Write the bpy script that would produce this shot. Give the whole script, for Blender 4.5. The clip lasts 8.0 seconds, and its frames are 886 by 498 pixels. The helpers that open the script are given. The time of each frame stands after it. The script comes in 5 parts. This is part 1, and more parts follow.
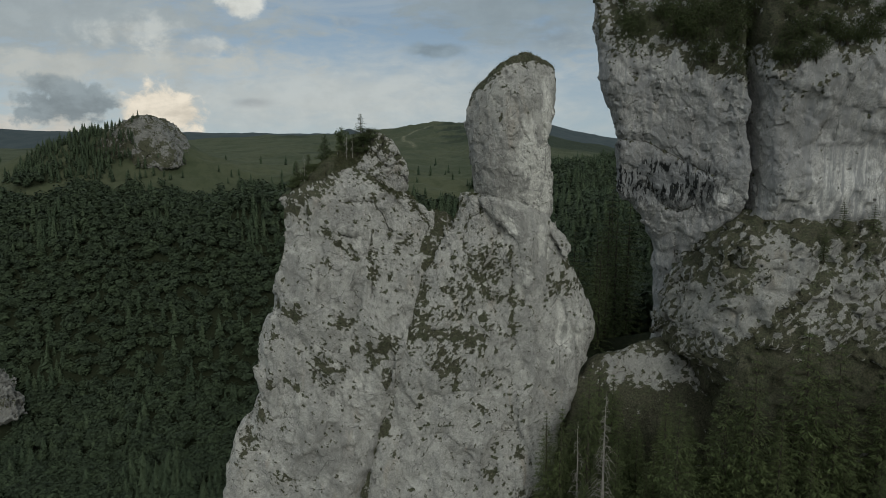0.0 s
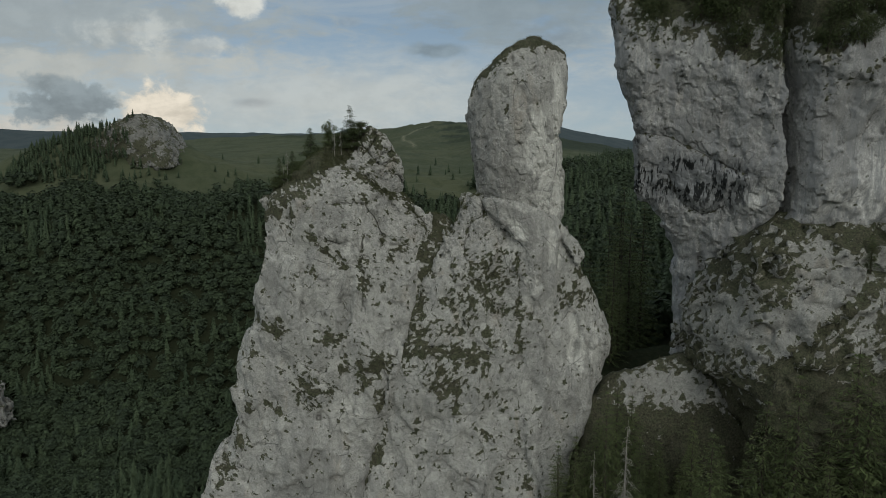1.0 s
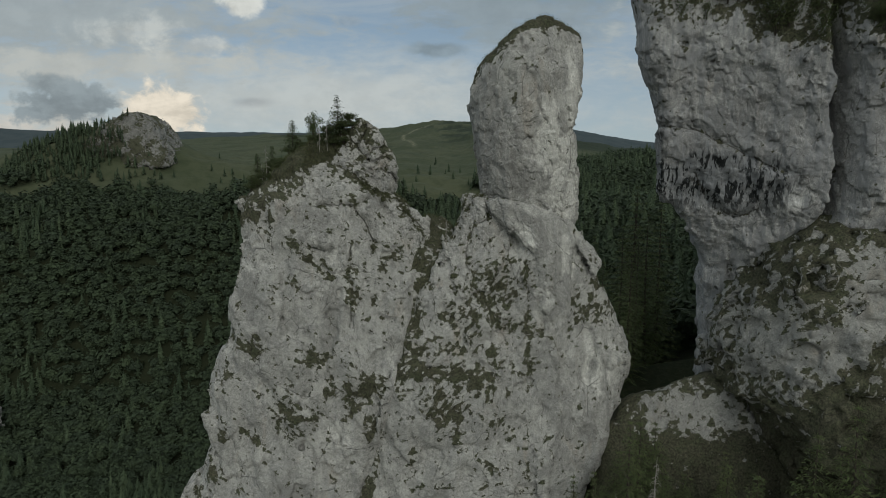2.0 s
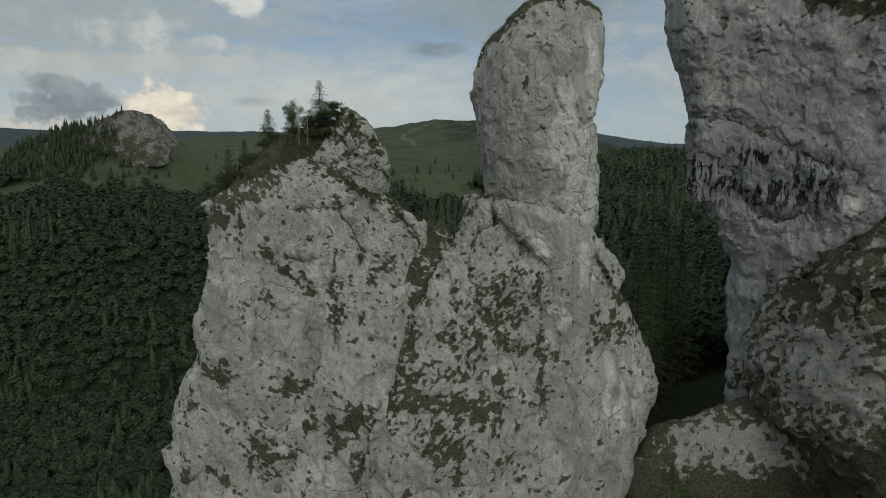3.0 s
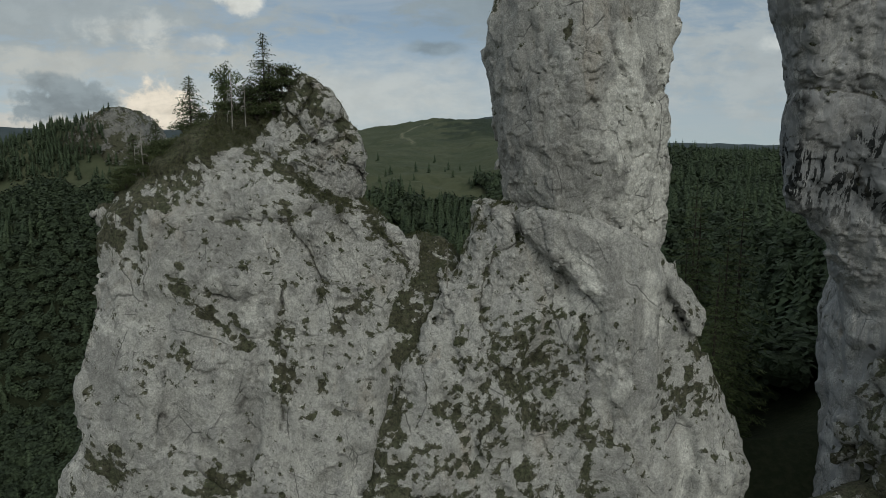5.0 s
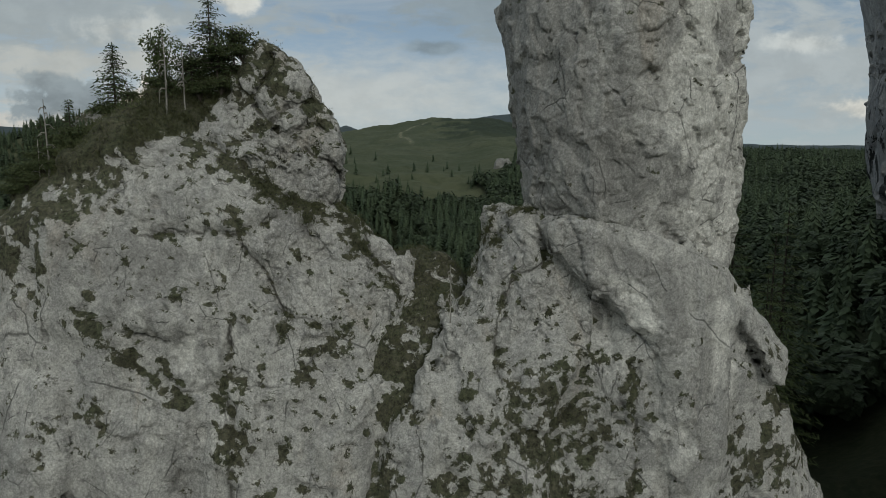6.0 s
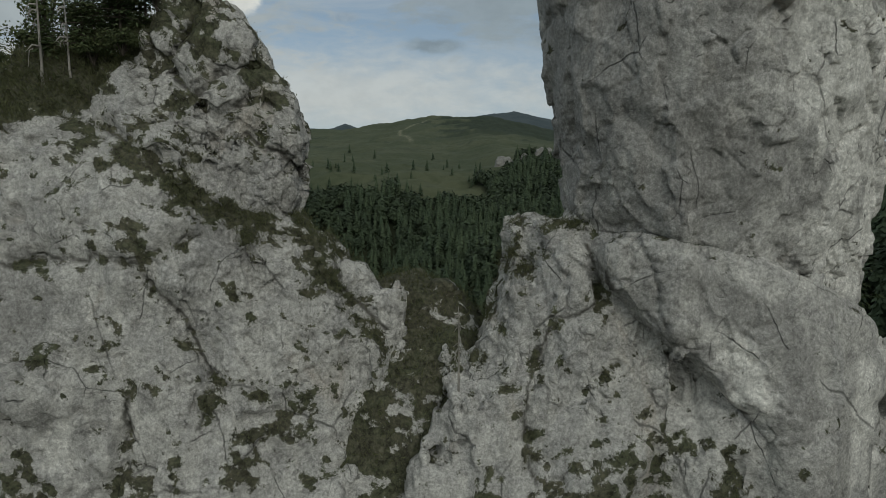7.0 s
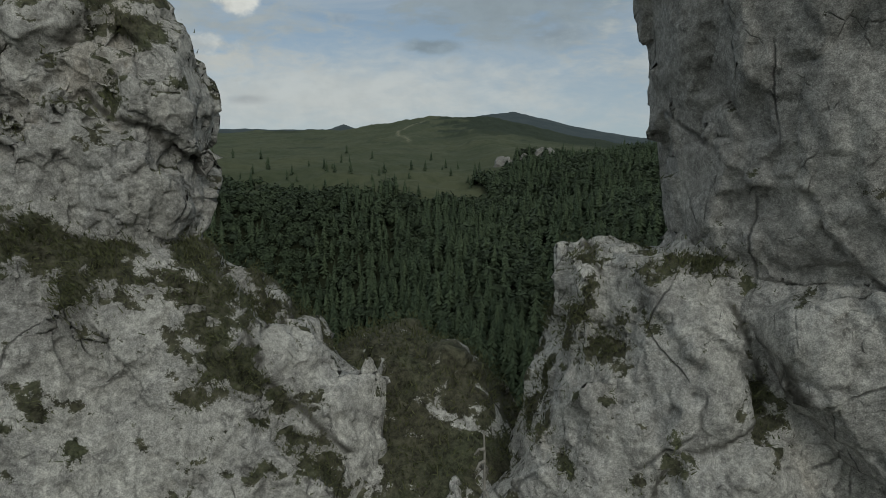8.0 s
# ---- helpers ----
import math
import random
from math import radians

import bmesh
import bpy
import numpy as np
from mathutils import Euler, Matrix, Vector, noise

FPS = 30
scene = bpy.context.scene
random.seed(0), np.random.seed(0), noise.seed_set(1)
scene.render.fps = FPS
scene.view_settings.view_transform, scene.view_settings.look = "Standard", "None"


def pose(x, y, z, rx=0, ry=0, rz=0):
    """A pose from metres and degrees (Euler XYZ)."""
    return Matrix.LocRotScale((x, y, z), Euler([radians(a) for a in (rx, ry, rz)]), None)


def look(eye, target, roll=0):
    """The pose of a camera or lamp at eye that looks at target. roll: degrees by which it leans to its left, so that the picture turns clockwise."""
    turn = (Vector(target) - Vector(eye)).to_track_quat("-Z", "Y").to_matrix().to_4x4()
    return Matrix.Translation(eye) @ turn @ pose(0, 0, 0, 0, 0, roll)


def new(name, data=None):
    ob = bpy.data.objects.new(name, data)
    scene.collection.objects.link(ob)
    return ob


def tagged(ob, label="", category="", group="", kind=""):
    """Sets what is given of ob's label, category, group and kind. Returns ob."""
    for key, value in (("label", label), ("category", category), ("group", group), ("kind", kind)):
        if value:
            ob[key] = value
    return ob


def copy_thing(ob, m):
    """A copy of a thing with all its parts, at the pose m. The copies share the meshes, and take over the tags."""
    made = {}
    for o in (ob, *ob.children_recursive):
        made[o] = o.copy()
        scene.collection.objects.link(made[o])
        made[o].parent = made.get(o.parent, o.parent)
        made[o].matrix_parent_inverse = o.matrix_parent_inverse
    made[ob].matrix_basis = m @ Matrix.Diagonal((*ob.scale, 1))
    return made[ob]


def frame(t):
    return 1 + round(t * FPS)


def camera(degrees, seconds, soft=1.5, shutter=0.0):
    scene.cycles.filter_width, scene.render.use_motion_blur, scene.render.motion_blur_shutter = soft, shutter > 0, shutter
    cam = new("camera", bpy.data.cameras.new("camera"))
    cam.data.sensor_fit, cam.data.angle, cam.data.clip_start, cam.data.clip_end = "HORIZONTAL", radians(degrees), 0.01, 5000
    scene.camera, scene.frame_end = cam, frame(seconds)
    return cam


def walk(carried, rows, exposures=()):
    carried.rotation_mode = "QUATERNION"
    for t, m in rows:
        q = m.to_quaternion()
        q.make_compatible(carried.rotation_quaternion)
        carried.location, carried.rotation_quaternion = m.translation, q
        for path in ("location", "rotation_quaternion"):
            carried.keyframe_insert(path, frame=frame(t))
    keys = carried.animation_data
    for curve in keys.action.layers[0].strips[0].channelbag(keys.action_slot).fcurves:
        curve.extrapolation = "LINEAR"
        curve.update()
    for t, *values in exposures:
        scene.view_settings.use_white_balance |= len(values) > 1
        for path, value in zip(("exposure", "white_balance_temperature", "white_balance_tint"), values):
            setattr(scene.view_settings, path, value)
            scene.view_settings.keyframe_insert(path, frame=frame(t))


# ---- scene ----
cam = camera(76.4, 8.0, soft=0.6)
METRES, EYE, TILT, LEAN, TURN = 60.0, 40.0, -6.6, 0.0, 0.0
ROWS = [
    (0.0, 0.0, 0.0, 0.0, -0.0, 0.0, -0.0),
    (0.5, 0.0013, 0.0555, 0.0062, 0.02, -0.01, 0.02),
    (1.0, 0.0025, 0.1166, 0.013, 0.03, -0.01, 0.03),
    (1.5, 0.0035, 0.1736, 0.0193, 0.05, -0.03, 0.04),
    (3.0, 0.0058, 0.3571, 0.0405, 0.06, -0.12, 0.03),
    (3.5, 0.0064, 0.4159, 0.0472, 0.06, -0.15, 0.04),
    (4.0, 0.0068, 0.4802, 0.0547, 0.06, -0.17, 0.03),
    (4.5, 0.0063, 0.54, 0.0618, 0.04, -0.18, 0.04),
    (6.0, 0.003, 0.7323, 0.0845, -0.16, -0.24, 0.05),
    (6.5, 0.002, 0.7938, 0.0916, -0.2, -0.2, 0.06),
    (7.0, 0.0011, 0.8613, 0.1006, -0.18, -0.4, 0.09),
    (7.5, -0.0004, 0.924, 0.1078, -0.38, -0.4, 0.11),
    (8.0, -0.0011, 0.9932, 0.1156, -0.34, -0.34, 0.19),
]
walk(cam, [(t, pose(0, 0, EYE, TILT, LEAN, TURN) @ pose(METRES * x, METRES * y, METRES * z, 90 + pitch, roll, yaw)) for t, x, y, z, yaw, pitch, roll in ROWS],
     exposures=[(0.0, 0.0, 6380, 3.0), (5.0, 0.0, 6380, 3.0), (8.0, -0.02, 6380, 3.0)])

# ---- world and sun ----
def node(tree, kind, inputs=None):
    n = tree.nodes.new(kind)
    for key, value in (inputs or {}).items():
        if isinstance(value, bpy.types.NodeSocket):
            tree.links.new(value, n.inputs[key])
        else:
            n.inputs[key].default_value = value
    return n


def calc(tree, op, a, b=0.0, c=0.0):
    n = node(tree, "ShaderNodeMath", {0: a, 1: b, 2: c})
    n.operation = op
    return n.outputs[0]


def ramp(tree, value, lo, hi, a=0.0, b=1.0):
    n = node(tree, "ShaderNodeMapRange", {"Value": value, "From Min": lo, "From Max": hi, "To Min": a, "To Max": b})
    n.interpolation_type = "SMOOTHSTEP"
    return n.outputs[0]


def mix(tree, fac, a, b, blend="MIX"):
    n = tree.nodes.new("ShaderNodeMix")
    n.data_type, n.blend_type = "RGBA", blend
    for i, value in ((0, fac), (6, a), (7, b)):
        if isinstance(value, bpy.types.NodeSocket):
            tree.links.new(value, n.inputs[i])
        else:
            n.inputs[i].default_value = (*value, 1) if isinstance(value, tuple) and len(value) == 3 else value
    return n.outputs[2]


def noise_tex(tree, vector, scale, detail=6.0, rough=0.6, distort=0.0):
    return node(tree, "ShaderNodeTexNoise", {"Vector": vector, "Scale": scale, "Detail": detail, "Roughness": rough, "Distortion": distort}).outputs[0]


def scaled(tree, vector, sx, sy, sz):
    n = node(tree, "ShaderNodeVectorMath", {0: vector, 1: (sx, sy, sz)})
    n.operation = "MULTIPLY"
    return n.outputs[0]


SUN_UP, SUN_ROUND = 34, 140          # degrees: above the horizon, and clockwise from ahead (the sun stands behind, to the right)


def make_world():
    world = bpy.data.worlds.new("sky")
    scene.world = world
    world.use_nodes = True
    t = world.node_tree
    t.nodes.clear()
    sky = node(t, "ShaderNodeTexSky")
    sky.sky_type, sky.sun_disc, sky.altitude = "NISHITA", False, 1200.0
    sky.sun_elevation, sky.sun_rotation = radians(SUN_UP), radians(SUN_ROUND)
    base = mix(t, 1.0, sky.outputs[0], (0.085, 0.085, 0.085), "MULTIPLY")
    way = node(t, "ShaderNodeTexCoord").outputs["Generated"]
    part_ = node(t, "ShaderNodeSeparateXYZ", {0: way})
    x, y, z = part_.outputs
    ahead = calc(t, "MAXIMUM", y, 0.08)
    u, v = calc(t, "DIVIDE", x, ahead), calc(t, "DIVIDE", z, ahead)
    flat = node(t, "ShaderNodeCombineXYZ", {0: u, 1: calc(t, "MULTIPLY", v, 2.6), 2: 0.0}).outputs[0]
    rag = noise_tex(t, flat, 9.0, 8.0, 0.6, 0.4)
    rag2 = noise_tex(t, flat, 26.0, 6.0, 0.6)
    puff = node(t, "ShaderNodeCombineXYZ", {0: u, 1: calc(t, "MULTIPLY", v, 1.25), 2: 0.0}).outputs[0]
    billow = calc(t, "SUBTRACT", noise_tex(t, puff, 17.0, 9.0, 0.58, 0.2), 0.5)
    rough = calc(t, "ADD", calc(t, "MULTIPLY", calc(t, "SUBTRACT", rag, 0.5), 4.2), calc(t, "MULTIPLY", calc(t, "SUBTRACT", rag2, 0.5), 2.0))

    def bank(cu, cv, ru, rv, soft, rag_amount, puffy):
        a = calc(t, "DIVIDE", calc(t, "SUBTRACT", u, cu), ru)
        b = calc(t, "DIVIDE", calc(t, "SUBTRACT", v, cv), rv)
        r = calc(t, "SQRT", calc(t, "ADD", calc(t, "MULTIPLY", a, a), calc(t, "MULTIPLY", b, b)))
        r = calc(t, "MULTIPLY_ADD", calc(t, "MULTIPLY", billow, 4.5) if puffy else rough, -rag_amount, r)
        return ramp(t, r, 1.0 + soft, 1.0 - soft)

    # pale veil towards the horizon, streaky high cloud over all
    veil = ramp(t, z, 0.34, 0.02)
    streak = noise_tex(t, scaled(t, way, 1.6, 1.6, 9.0), 2.2, 7.0, 0.62, 0.6)
    cover = calc(t, "MULTIPLY", ramp(t, streak, 0.40, 0.70), 0.45)
    base = mix(t, 0.45, base, (0.30, 0.37, 0.44))
    col = mix(t, calc(t, "MULTIPLY", veil, 0.6), base, (0.41, 0.44, 0.465))
    col = mix(t, cover, col, (0.43, 0.455, 0.48))
    shade = ramp(t, calc(t, "ADD", calc(t, "MULTIPLY", billow, 1.2), calc(t, "MULTIPLY", calc(t, "SUBTRACT", rag, 0.5), 0.8)), -0.22, 0.22, 0.82, 1.14)
    shade = node(t, "ShaderNodeCombineXYZ", {0: shade, 1: shade, 2: shade}).outputs[0]
    for cu, cv, ru, rv, soft, rg, tone, k, puffy in CLOUDS:
        col = mix(t, calc(t, "MULTIPLY", bank(cu, cv, ru, rv, soft, rg, puffy), k), col, mix(t, 1.0 if puffy else 0.35, tone, mix(t, 1.0, shade, tone, "MULTIPLY")))
    # bright cloud added out of view, overhead and behind, as the main light of the place
    over = calc(t, "MAXIMUM", ramp(t, z, 0.35, 0.9), ramp(t, y, 0.15, -0.5))
    low = ramp(t, z, -0.05, 0.1)
    col = mix(t, calc(t, "MULTIPLY", calc(t, "MULTIPLY", over, low), ramp(t, streak, 0.25, 0.6, 0.55, 1.0)), col, (0.60, 0.61, 0.59))
    back = node(t, "ShaderNodeBackground", {"Color": col, "Strength": 1.0})
    out = t.nodes.new("ShaderNodeOutputWorld")
    t.links.new(back.outputs[0], out.inputs[0])


# bearing, height, half widths, softness, raggedness, colour, cover
CLOUDS = [
    (-0.25, 0.150, 0.42, 0.060, 0.85, 0.5, (0.53, 0.53, 0.52), 0.80, False),
    (-0.70, 0.285, 0.36, 0.100, 0.60, 0.8, (0.36, 0.38, 0.39), 0.85, False),
    (-0.62, 0.205, 0.28, 0.022, 0.70, 0.8, (0.50, 0.49, 0.47), 0.75, False),
    (-0.53, 0.258, 0.070, 0.018, 0.80, 0.9, (0.54, 0.535, 0.52), 0.65, True),
    (-0.43, 0.235, 0.060, 0.014, 0.60, 0.8, (0.55, 0.54, 0.52), 0.70, True),
    (-0.72, 0.085, 0.16, 0.035, 0.60, 0.7, (0.60, 0.54, 0.49), 0.85, False),
    (-0.490, 0.122, 0.070, 0.044, 0.25, 0.6, (0.76, 0.66, 0.56), 0.97, True),
    (-0.650, 0.132, 0.085, 0.030, 0.25, 0.7, (0.255, 0.285, 0.31), 0.97, True),
    (-0.685, 0.172, 0.036, 0.022, 0.30, 0.6, (0.27, 0.30, 0.325), 0.92, True),
    (0.13, 0.300, 0.16, 0.060, 0.60, 0.9, (0.27, 0.31, 0.345), 0.85, False),
    (0.21, 0.245, 0.05, 0.018, 0.60, 0.9, (0.28, 0.32, 0.36), 0.75, True),
    (-0.012, 0.228, 0.050, 0.011, 0.50, 0.6, (0.26, 0.31, 0.36), 0.90, True),
    (-0.165, 0.275, 0.020, 0.008, 0.60, 0.7, (0.30, 0.34, 0.39), 0.60, True),
    (-0.345, 0.305, 0.030, 0.019, 0.40, 0.6, (0.64, 0.62, 0.59), 0.92, True),
    (-0.33, 0.140, 0.030, 0.008, 0.60, 0.5, (0.37, 0.38, 0.40), 0.60, True),
    (0.62, 0.20, 0.26, 0.09, 0.60, 0.9, (0.42, 0.44, 0.455), 0.85, False),
    (0.62, 0.235, 0.05, 0.014, 0.60, 0.8, (0.58, 0.58, 0.57), 0.7, True),
    (0.74, 0.125, 0.07, 0.016, 0.50, 0.7, (0.66, 0.62, 0.57), 0.8, True),
]
make_world()
sun = new("sun", bpy.data.lights.new("sun", "SUN"))
sun.data.energy, sun.data.angle, sun.data.color = 0.75, radians(25), (1.0, 0.95, 0.88)
a, e = radians(SUN_ROUND), radians(SUN_UP)
sun.matrix_world = look((math.sin(a) * math.cos(e) * 90, math.cos(a) * math.cos(e) * 90, 40 + math.sin(e) * 90), (0, 60, 30))


# ---- materials ----
def material(name, roughness=0.9, specular=0.25):
    m = bpy.data.materials.new(name)
    m.use_nodes = True
    t = m.node_tree
    b = t.nodes["Principled BSDF"]
    b.inputs["Roughness"].default_value = roughness
    b.inputs["Specular IOR Level"].default_value = specular
    return m, t, b


def attribute(t, name):
    n = node(t, "ShaderNodeAttribute")
    n.attribute_name = name
    return n.outputs["Fac"]


def make_limestone(name, tone, streaks):
    m, t, b = material(name, 0.92, 0.2)
    at = node(t, "ShaderNodeTexCoord").outputs["Object"]
    big = noise_tex(t, at, 0.16, 5.0, 0.55, 0.5)
    mid = noise_tex(t, at, 1.1, 10.0, 0.72, 0.3)
    fine = noise_tex(t, at, 11.0, 12.0, 0.84)
    pock = noise_tex(t, at, 2.7, 9.0, 0.74, 0.25)
    runs = noise_tex(t, scaled(t, at, 1.0, 1.0, 0.10), 1.3, 6.0, 0.6, 0.4)
    col = mix(t, ramp(t, big, 0.38, 0.62), tuple(c * 0.84 for c in tone), tone)
    col = mix(t, ramp(t, mid, 0.46, 0.60, 0.0, 0.42), col, (tone[0] * 0.70, tone[1] * 0.70, tone[2] * 0.73))
    col = mix(t, ramp(t, runs, 0.47, 0.64, 0.0, 0.55), col, (tone[0] * 0.68, tone[1] * 0.69, tone[2] * 0.72))
    col = mix(t, ramp(t, pock, 0.555, 0.585, 0.0, 0.65), col, (tone[0] * 0.46, tone[1] * 0.46, tone[2] * 0.47))
    col = mix(t, ramp(t, pock, 0.47, 0.39, 0.0, 0.35), col, tuple(min(c * 1.3, 0.78) for c in tone))
    warm = noise_tex(t, scaled(t, at, 1.0, 1.0, 0.4), 0.35, 5.0, 0.6, 0.8)
    col = mix(t, ramp(t, warm, 0.58, 0.72, 0.0, 0.45), col, (tone[0] * 0.95, tone[1] * 0.82, tone[2] * 0.70))
    pale = noise_tex(t, at, 0.33, 6.0, 0.7, 1.2)
    col = mix(t, calc(t, "MULTIPLY", ramp(t, pale, 0.55, 0.60), 0.45), col, tuple(min(c * 1.3, 0.75) for c in tone))
    mark = attribute(t, "bleach")
    col = mix(t, calc(t, "MULTIPLY", mark, ramp(t, mid, 0.36, 0.54, 0.55, 1.0)), col, tuple(min(c * 1.5, 0.80) for c in tone))
    # stains; on the slab and the pinnacle this also paints shade
    col = mix(t, calc(t, "MULTIPLY", attribute(t, "stain_shade"), ramp(t, mid, 0.62, 0.40, 0.5, 0.95)), col, (tone[0] * 0.60, tone[1] * 0.60, tone[2] * 0.61))
    speck = node(t, "ShaderNodeMapRange", {"Value": fine, "From Min": 0.40, "From Max": 0.60, "To Min": 0.64, "To Max": 1.38}).outputs[0]
    col = mix(t, 1.0, col, node(t, "ShaderNodeCombineXYZ", {0: speck, 1: speck, 2: speck}).outputs[0], "MULTIPLY")
    grit = node(t, "ShaderNodeMapRange", {"Value": noise_tex(t, at, 55.0, 4.0, 0.7), "From Min": 0.36, "From Max": 0.64, "To Min": 0.66, "To Max": 1.34}).outputs[0]
    col = mix(t, 1.0, col, node(t, "ShaderNodeCombineXYZ", {0: grit, 1: grit, 2: grit}).outputs[0], "MULTIPLY")
    crisp = node(t, "ShaderNodeMapRange", {"Value": noise_tex(t, at, 5.0, 10.0, 0.9, 0.2), "From Min": 0.41, "From Max": 0.59, "To Min": 0.78, "To Max": 1.22}).outputs[0]
    col = mix(t, 1.0, col, node(t, "ShaderNodeCombineXYZ", {0: crisp, 1: crisp, 2: crisp}).outputs[0], "MULTIPLY")
    glint = ramp(t, noise_tex(t, at, 28.0, 4.0, 0.75), 0.60, 0.66, 0.0, 0.55)
    col = mix(t, glint, col, tuple(min(c * 1.55, 0.8) for c in tone))
    # thin dark fissures, here and there
    bent = node(t, "ShaderNodeVectorMath", {0: scaled(t, at, 1.0, 1.0, 0.6), 1: scaled(t, node(t, "ShaderNodeTexNoise", {"Vector": at, "Scale": 0.6, "Detail": 7.0, "Roughness": 0.6}).outputs[1], 0.30, 0.30, 0.30)}).outputs[0]
    lines = []
    for scale, width, lo in ((0.30, 0.012, 0.47), (0.62, 0.013, 0.51), (1.7, 0.020, 0.54)):
        cell = node(t, "ShaderNodeTexVoronoi", {"Vector": bent, "Scale": scale})
        cell.feature = "DISTANCE_TO_EDGE"
        lines.append(calc(t, "MULTIPLY", ramp(t, cell.outputs["Distance"], width, 0.0), ramp(t, noise_tex(t, at, scale * 1.3, 3.0), lo, lo + 0.12)))
    fissure = calc(t, "MAXIMUM", calc(t, "MAXIMUM", lines[0], lines[1]), calc(t, "MULTIPLY", lines[2], 0.7))
    col = mix(t, calc(t, "MULTIPLY", fissure, 0.75), col, tuple(c * 0.16 for c in tone))
    # black water streaks
    if streaks:
        wash = noise_tex(t, scaled(t, at, 1.0, 1.0, 0.05), 1.5, 8.0, 0.7, 0.2)
        col = mix(t, ramp(t, wash, 0.44, 0.60, 0.0, 0.8), col, (tone[0] * 0.62, tone[1] * 0.64, tone[2] * 0.68))
        drip = noise_tex(t, scaled(t, at, 1.0, 0.5, 0.15), 3.0, 5.0, 0.62, 0.1)
        wet = calc(t, "MULTIPLY", calc(t, "MULTIPLY", ramp(t, drip, 0.505, 0.54), ramp(t, noise_tex(t, at, 0.6, 5.0, 0.65), 0.38, 0.46)), attribute(t, "wet"))
        col = mix(t, calc(t, "MULTIPLY", attribute(t, "wet"), 0.45), col, (0.17, 0.18, 0.20))
        col = mix(t, wet, col, (0.025, 0.027, 0.028))
        # small holes: only the shade inside them, painted as dark spots
        hole_shade = node(t, "ShaderNodeTexVoronoi", {"Vector": scaled(t, bent, 0.8, 1.0, 1.3), "Scale": 0.55, "Randomness": 1.0}).outputs["Distance"]
        hole_shade = ramp(t, calc(t, "ADD", hole_shade, calc(t, "MULTIPLY", mid, 0.35)), 0.30, 0.22)
        col = mix(t, calc(t, "MULTIPLY", hole_shade, 0.85), col, (0.05, 0.048, 0.042))
    # dark of the long cracks: the shade of their depth, painted in
    col = mix(t, calc(t, "MULTIPLY", attribute(t, "crack_shade"), 0.85), col, (0.045, 0.042, 0.034))
    # turf, moss and soil in the hollows and on the ledges
    turf = calc(t, "ADD", attribute(t, "moss"), calc(t, "MULTIPLY", calc(t, "SUBTRACT", noise_tex(t, at, 3.4, 11.0, 0.82), 0.5), 2.35))
    kind = noise_tex(t, at, 1.1, 5.0, 0.65)
    green = mix(t, ramp(t, kind, 0.40, 0.64), (0.068, 0.066, 0.046), (0.060, 0.065, 0.040))
    green = mix(t, ramp(t, noise_tex(t, at, 9.0, 4.0, 0.7), 0.45, 0.7, 0.0, 0.5), green, (0.098, 0.094, 0.064))
    blade = node(t, "ShaderNodeMapRange", {"Value": noise_tex(t, at, 5.0, 8.0, 0.8), "From Min": 0.38, "From Max": 0.62, "To Min": 0.35, "To Max": 1.75}).outputs[0]
    green = mix(t, 1.0, green, node(t, "ShaderNodeCombineXYZ", {0: blade, 1: blade, 2: blade}).outputs[0], "MULTIPLY")
    cover = ramp(t, turf, 0.47, 0.51)
    col = mix(t, cover, col, green)
    t.links.new(col, b.inputs["Base Color"])
    pit = node(t, "ShaderNodeTexVoronoi", {"Vector": at, "Scale": 4.5, "Randomness": 1.0}).outputs["Distance"]
    grain = noise_tex(t, at, 6.0, 9.0, 0.62, 0.3)
    height = calc(t, "ADD", calc(t, "MULTIPLY", grain, 0.50), ramp(t, pit, 0.0, 0.28, -0.08, 0.0))
    height = calc(t, "ADD", height, calc(t, "ADD", calc(t, "MULTIPLY", noise_tex(t, at, 1.1, 6.0, 0.55, 0.3), 0.20), calc(t, "MULTIPLY", fissure, -0.35)))
    crease = node(t, "ShaderNodeTexNoise", {"Vector": scaled(t, bent, 1.0, 1.0, 0.8), "Scale": 1.1, "Detail": 7.0, "Roughness": 0.55})
    crease.noise_type = "RIDGED_MULTIFRACTAL"
    height = calc(t, "ADD", height, calc(t, "MULTIPLY", crease.outputs[0], -0.16))
    bed = noise_tex(t, scaled(t, bent, 1.0, 1.0, 0.45), 1.7, 6.0, 0.62)
    height = calc(t, "ADD", height, calc(t, "MULTIPLY", bed, 0.9))
    bump = node(t, "ShaderNodeBump", {"Height": height, "Strength": 1.0, "Distance": 0.075})
    t.links.new(bump.outputs[0], b.inputs["Normal"])
    return m


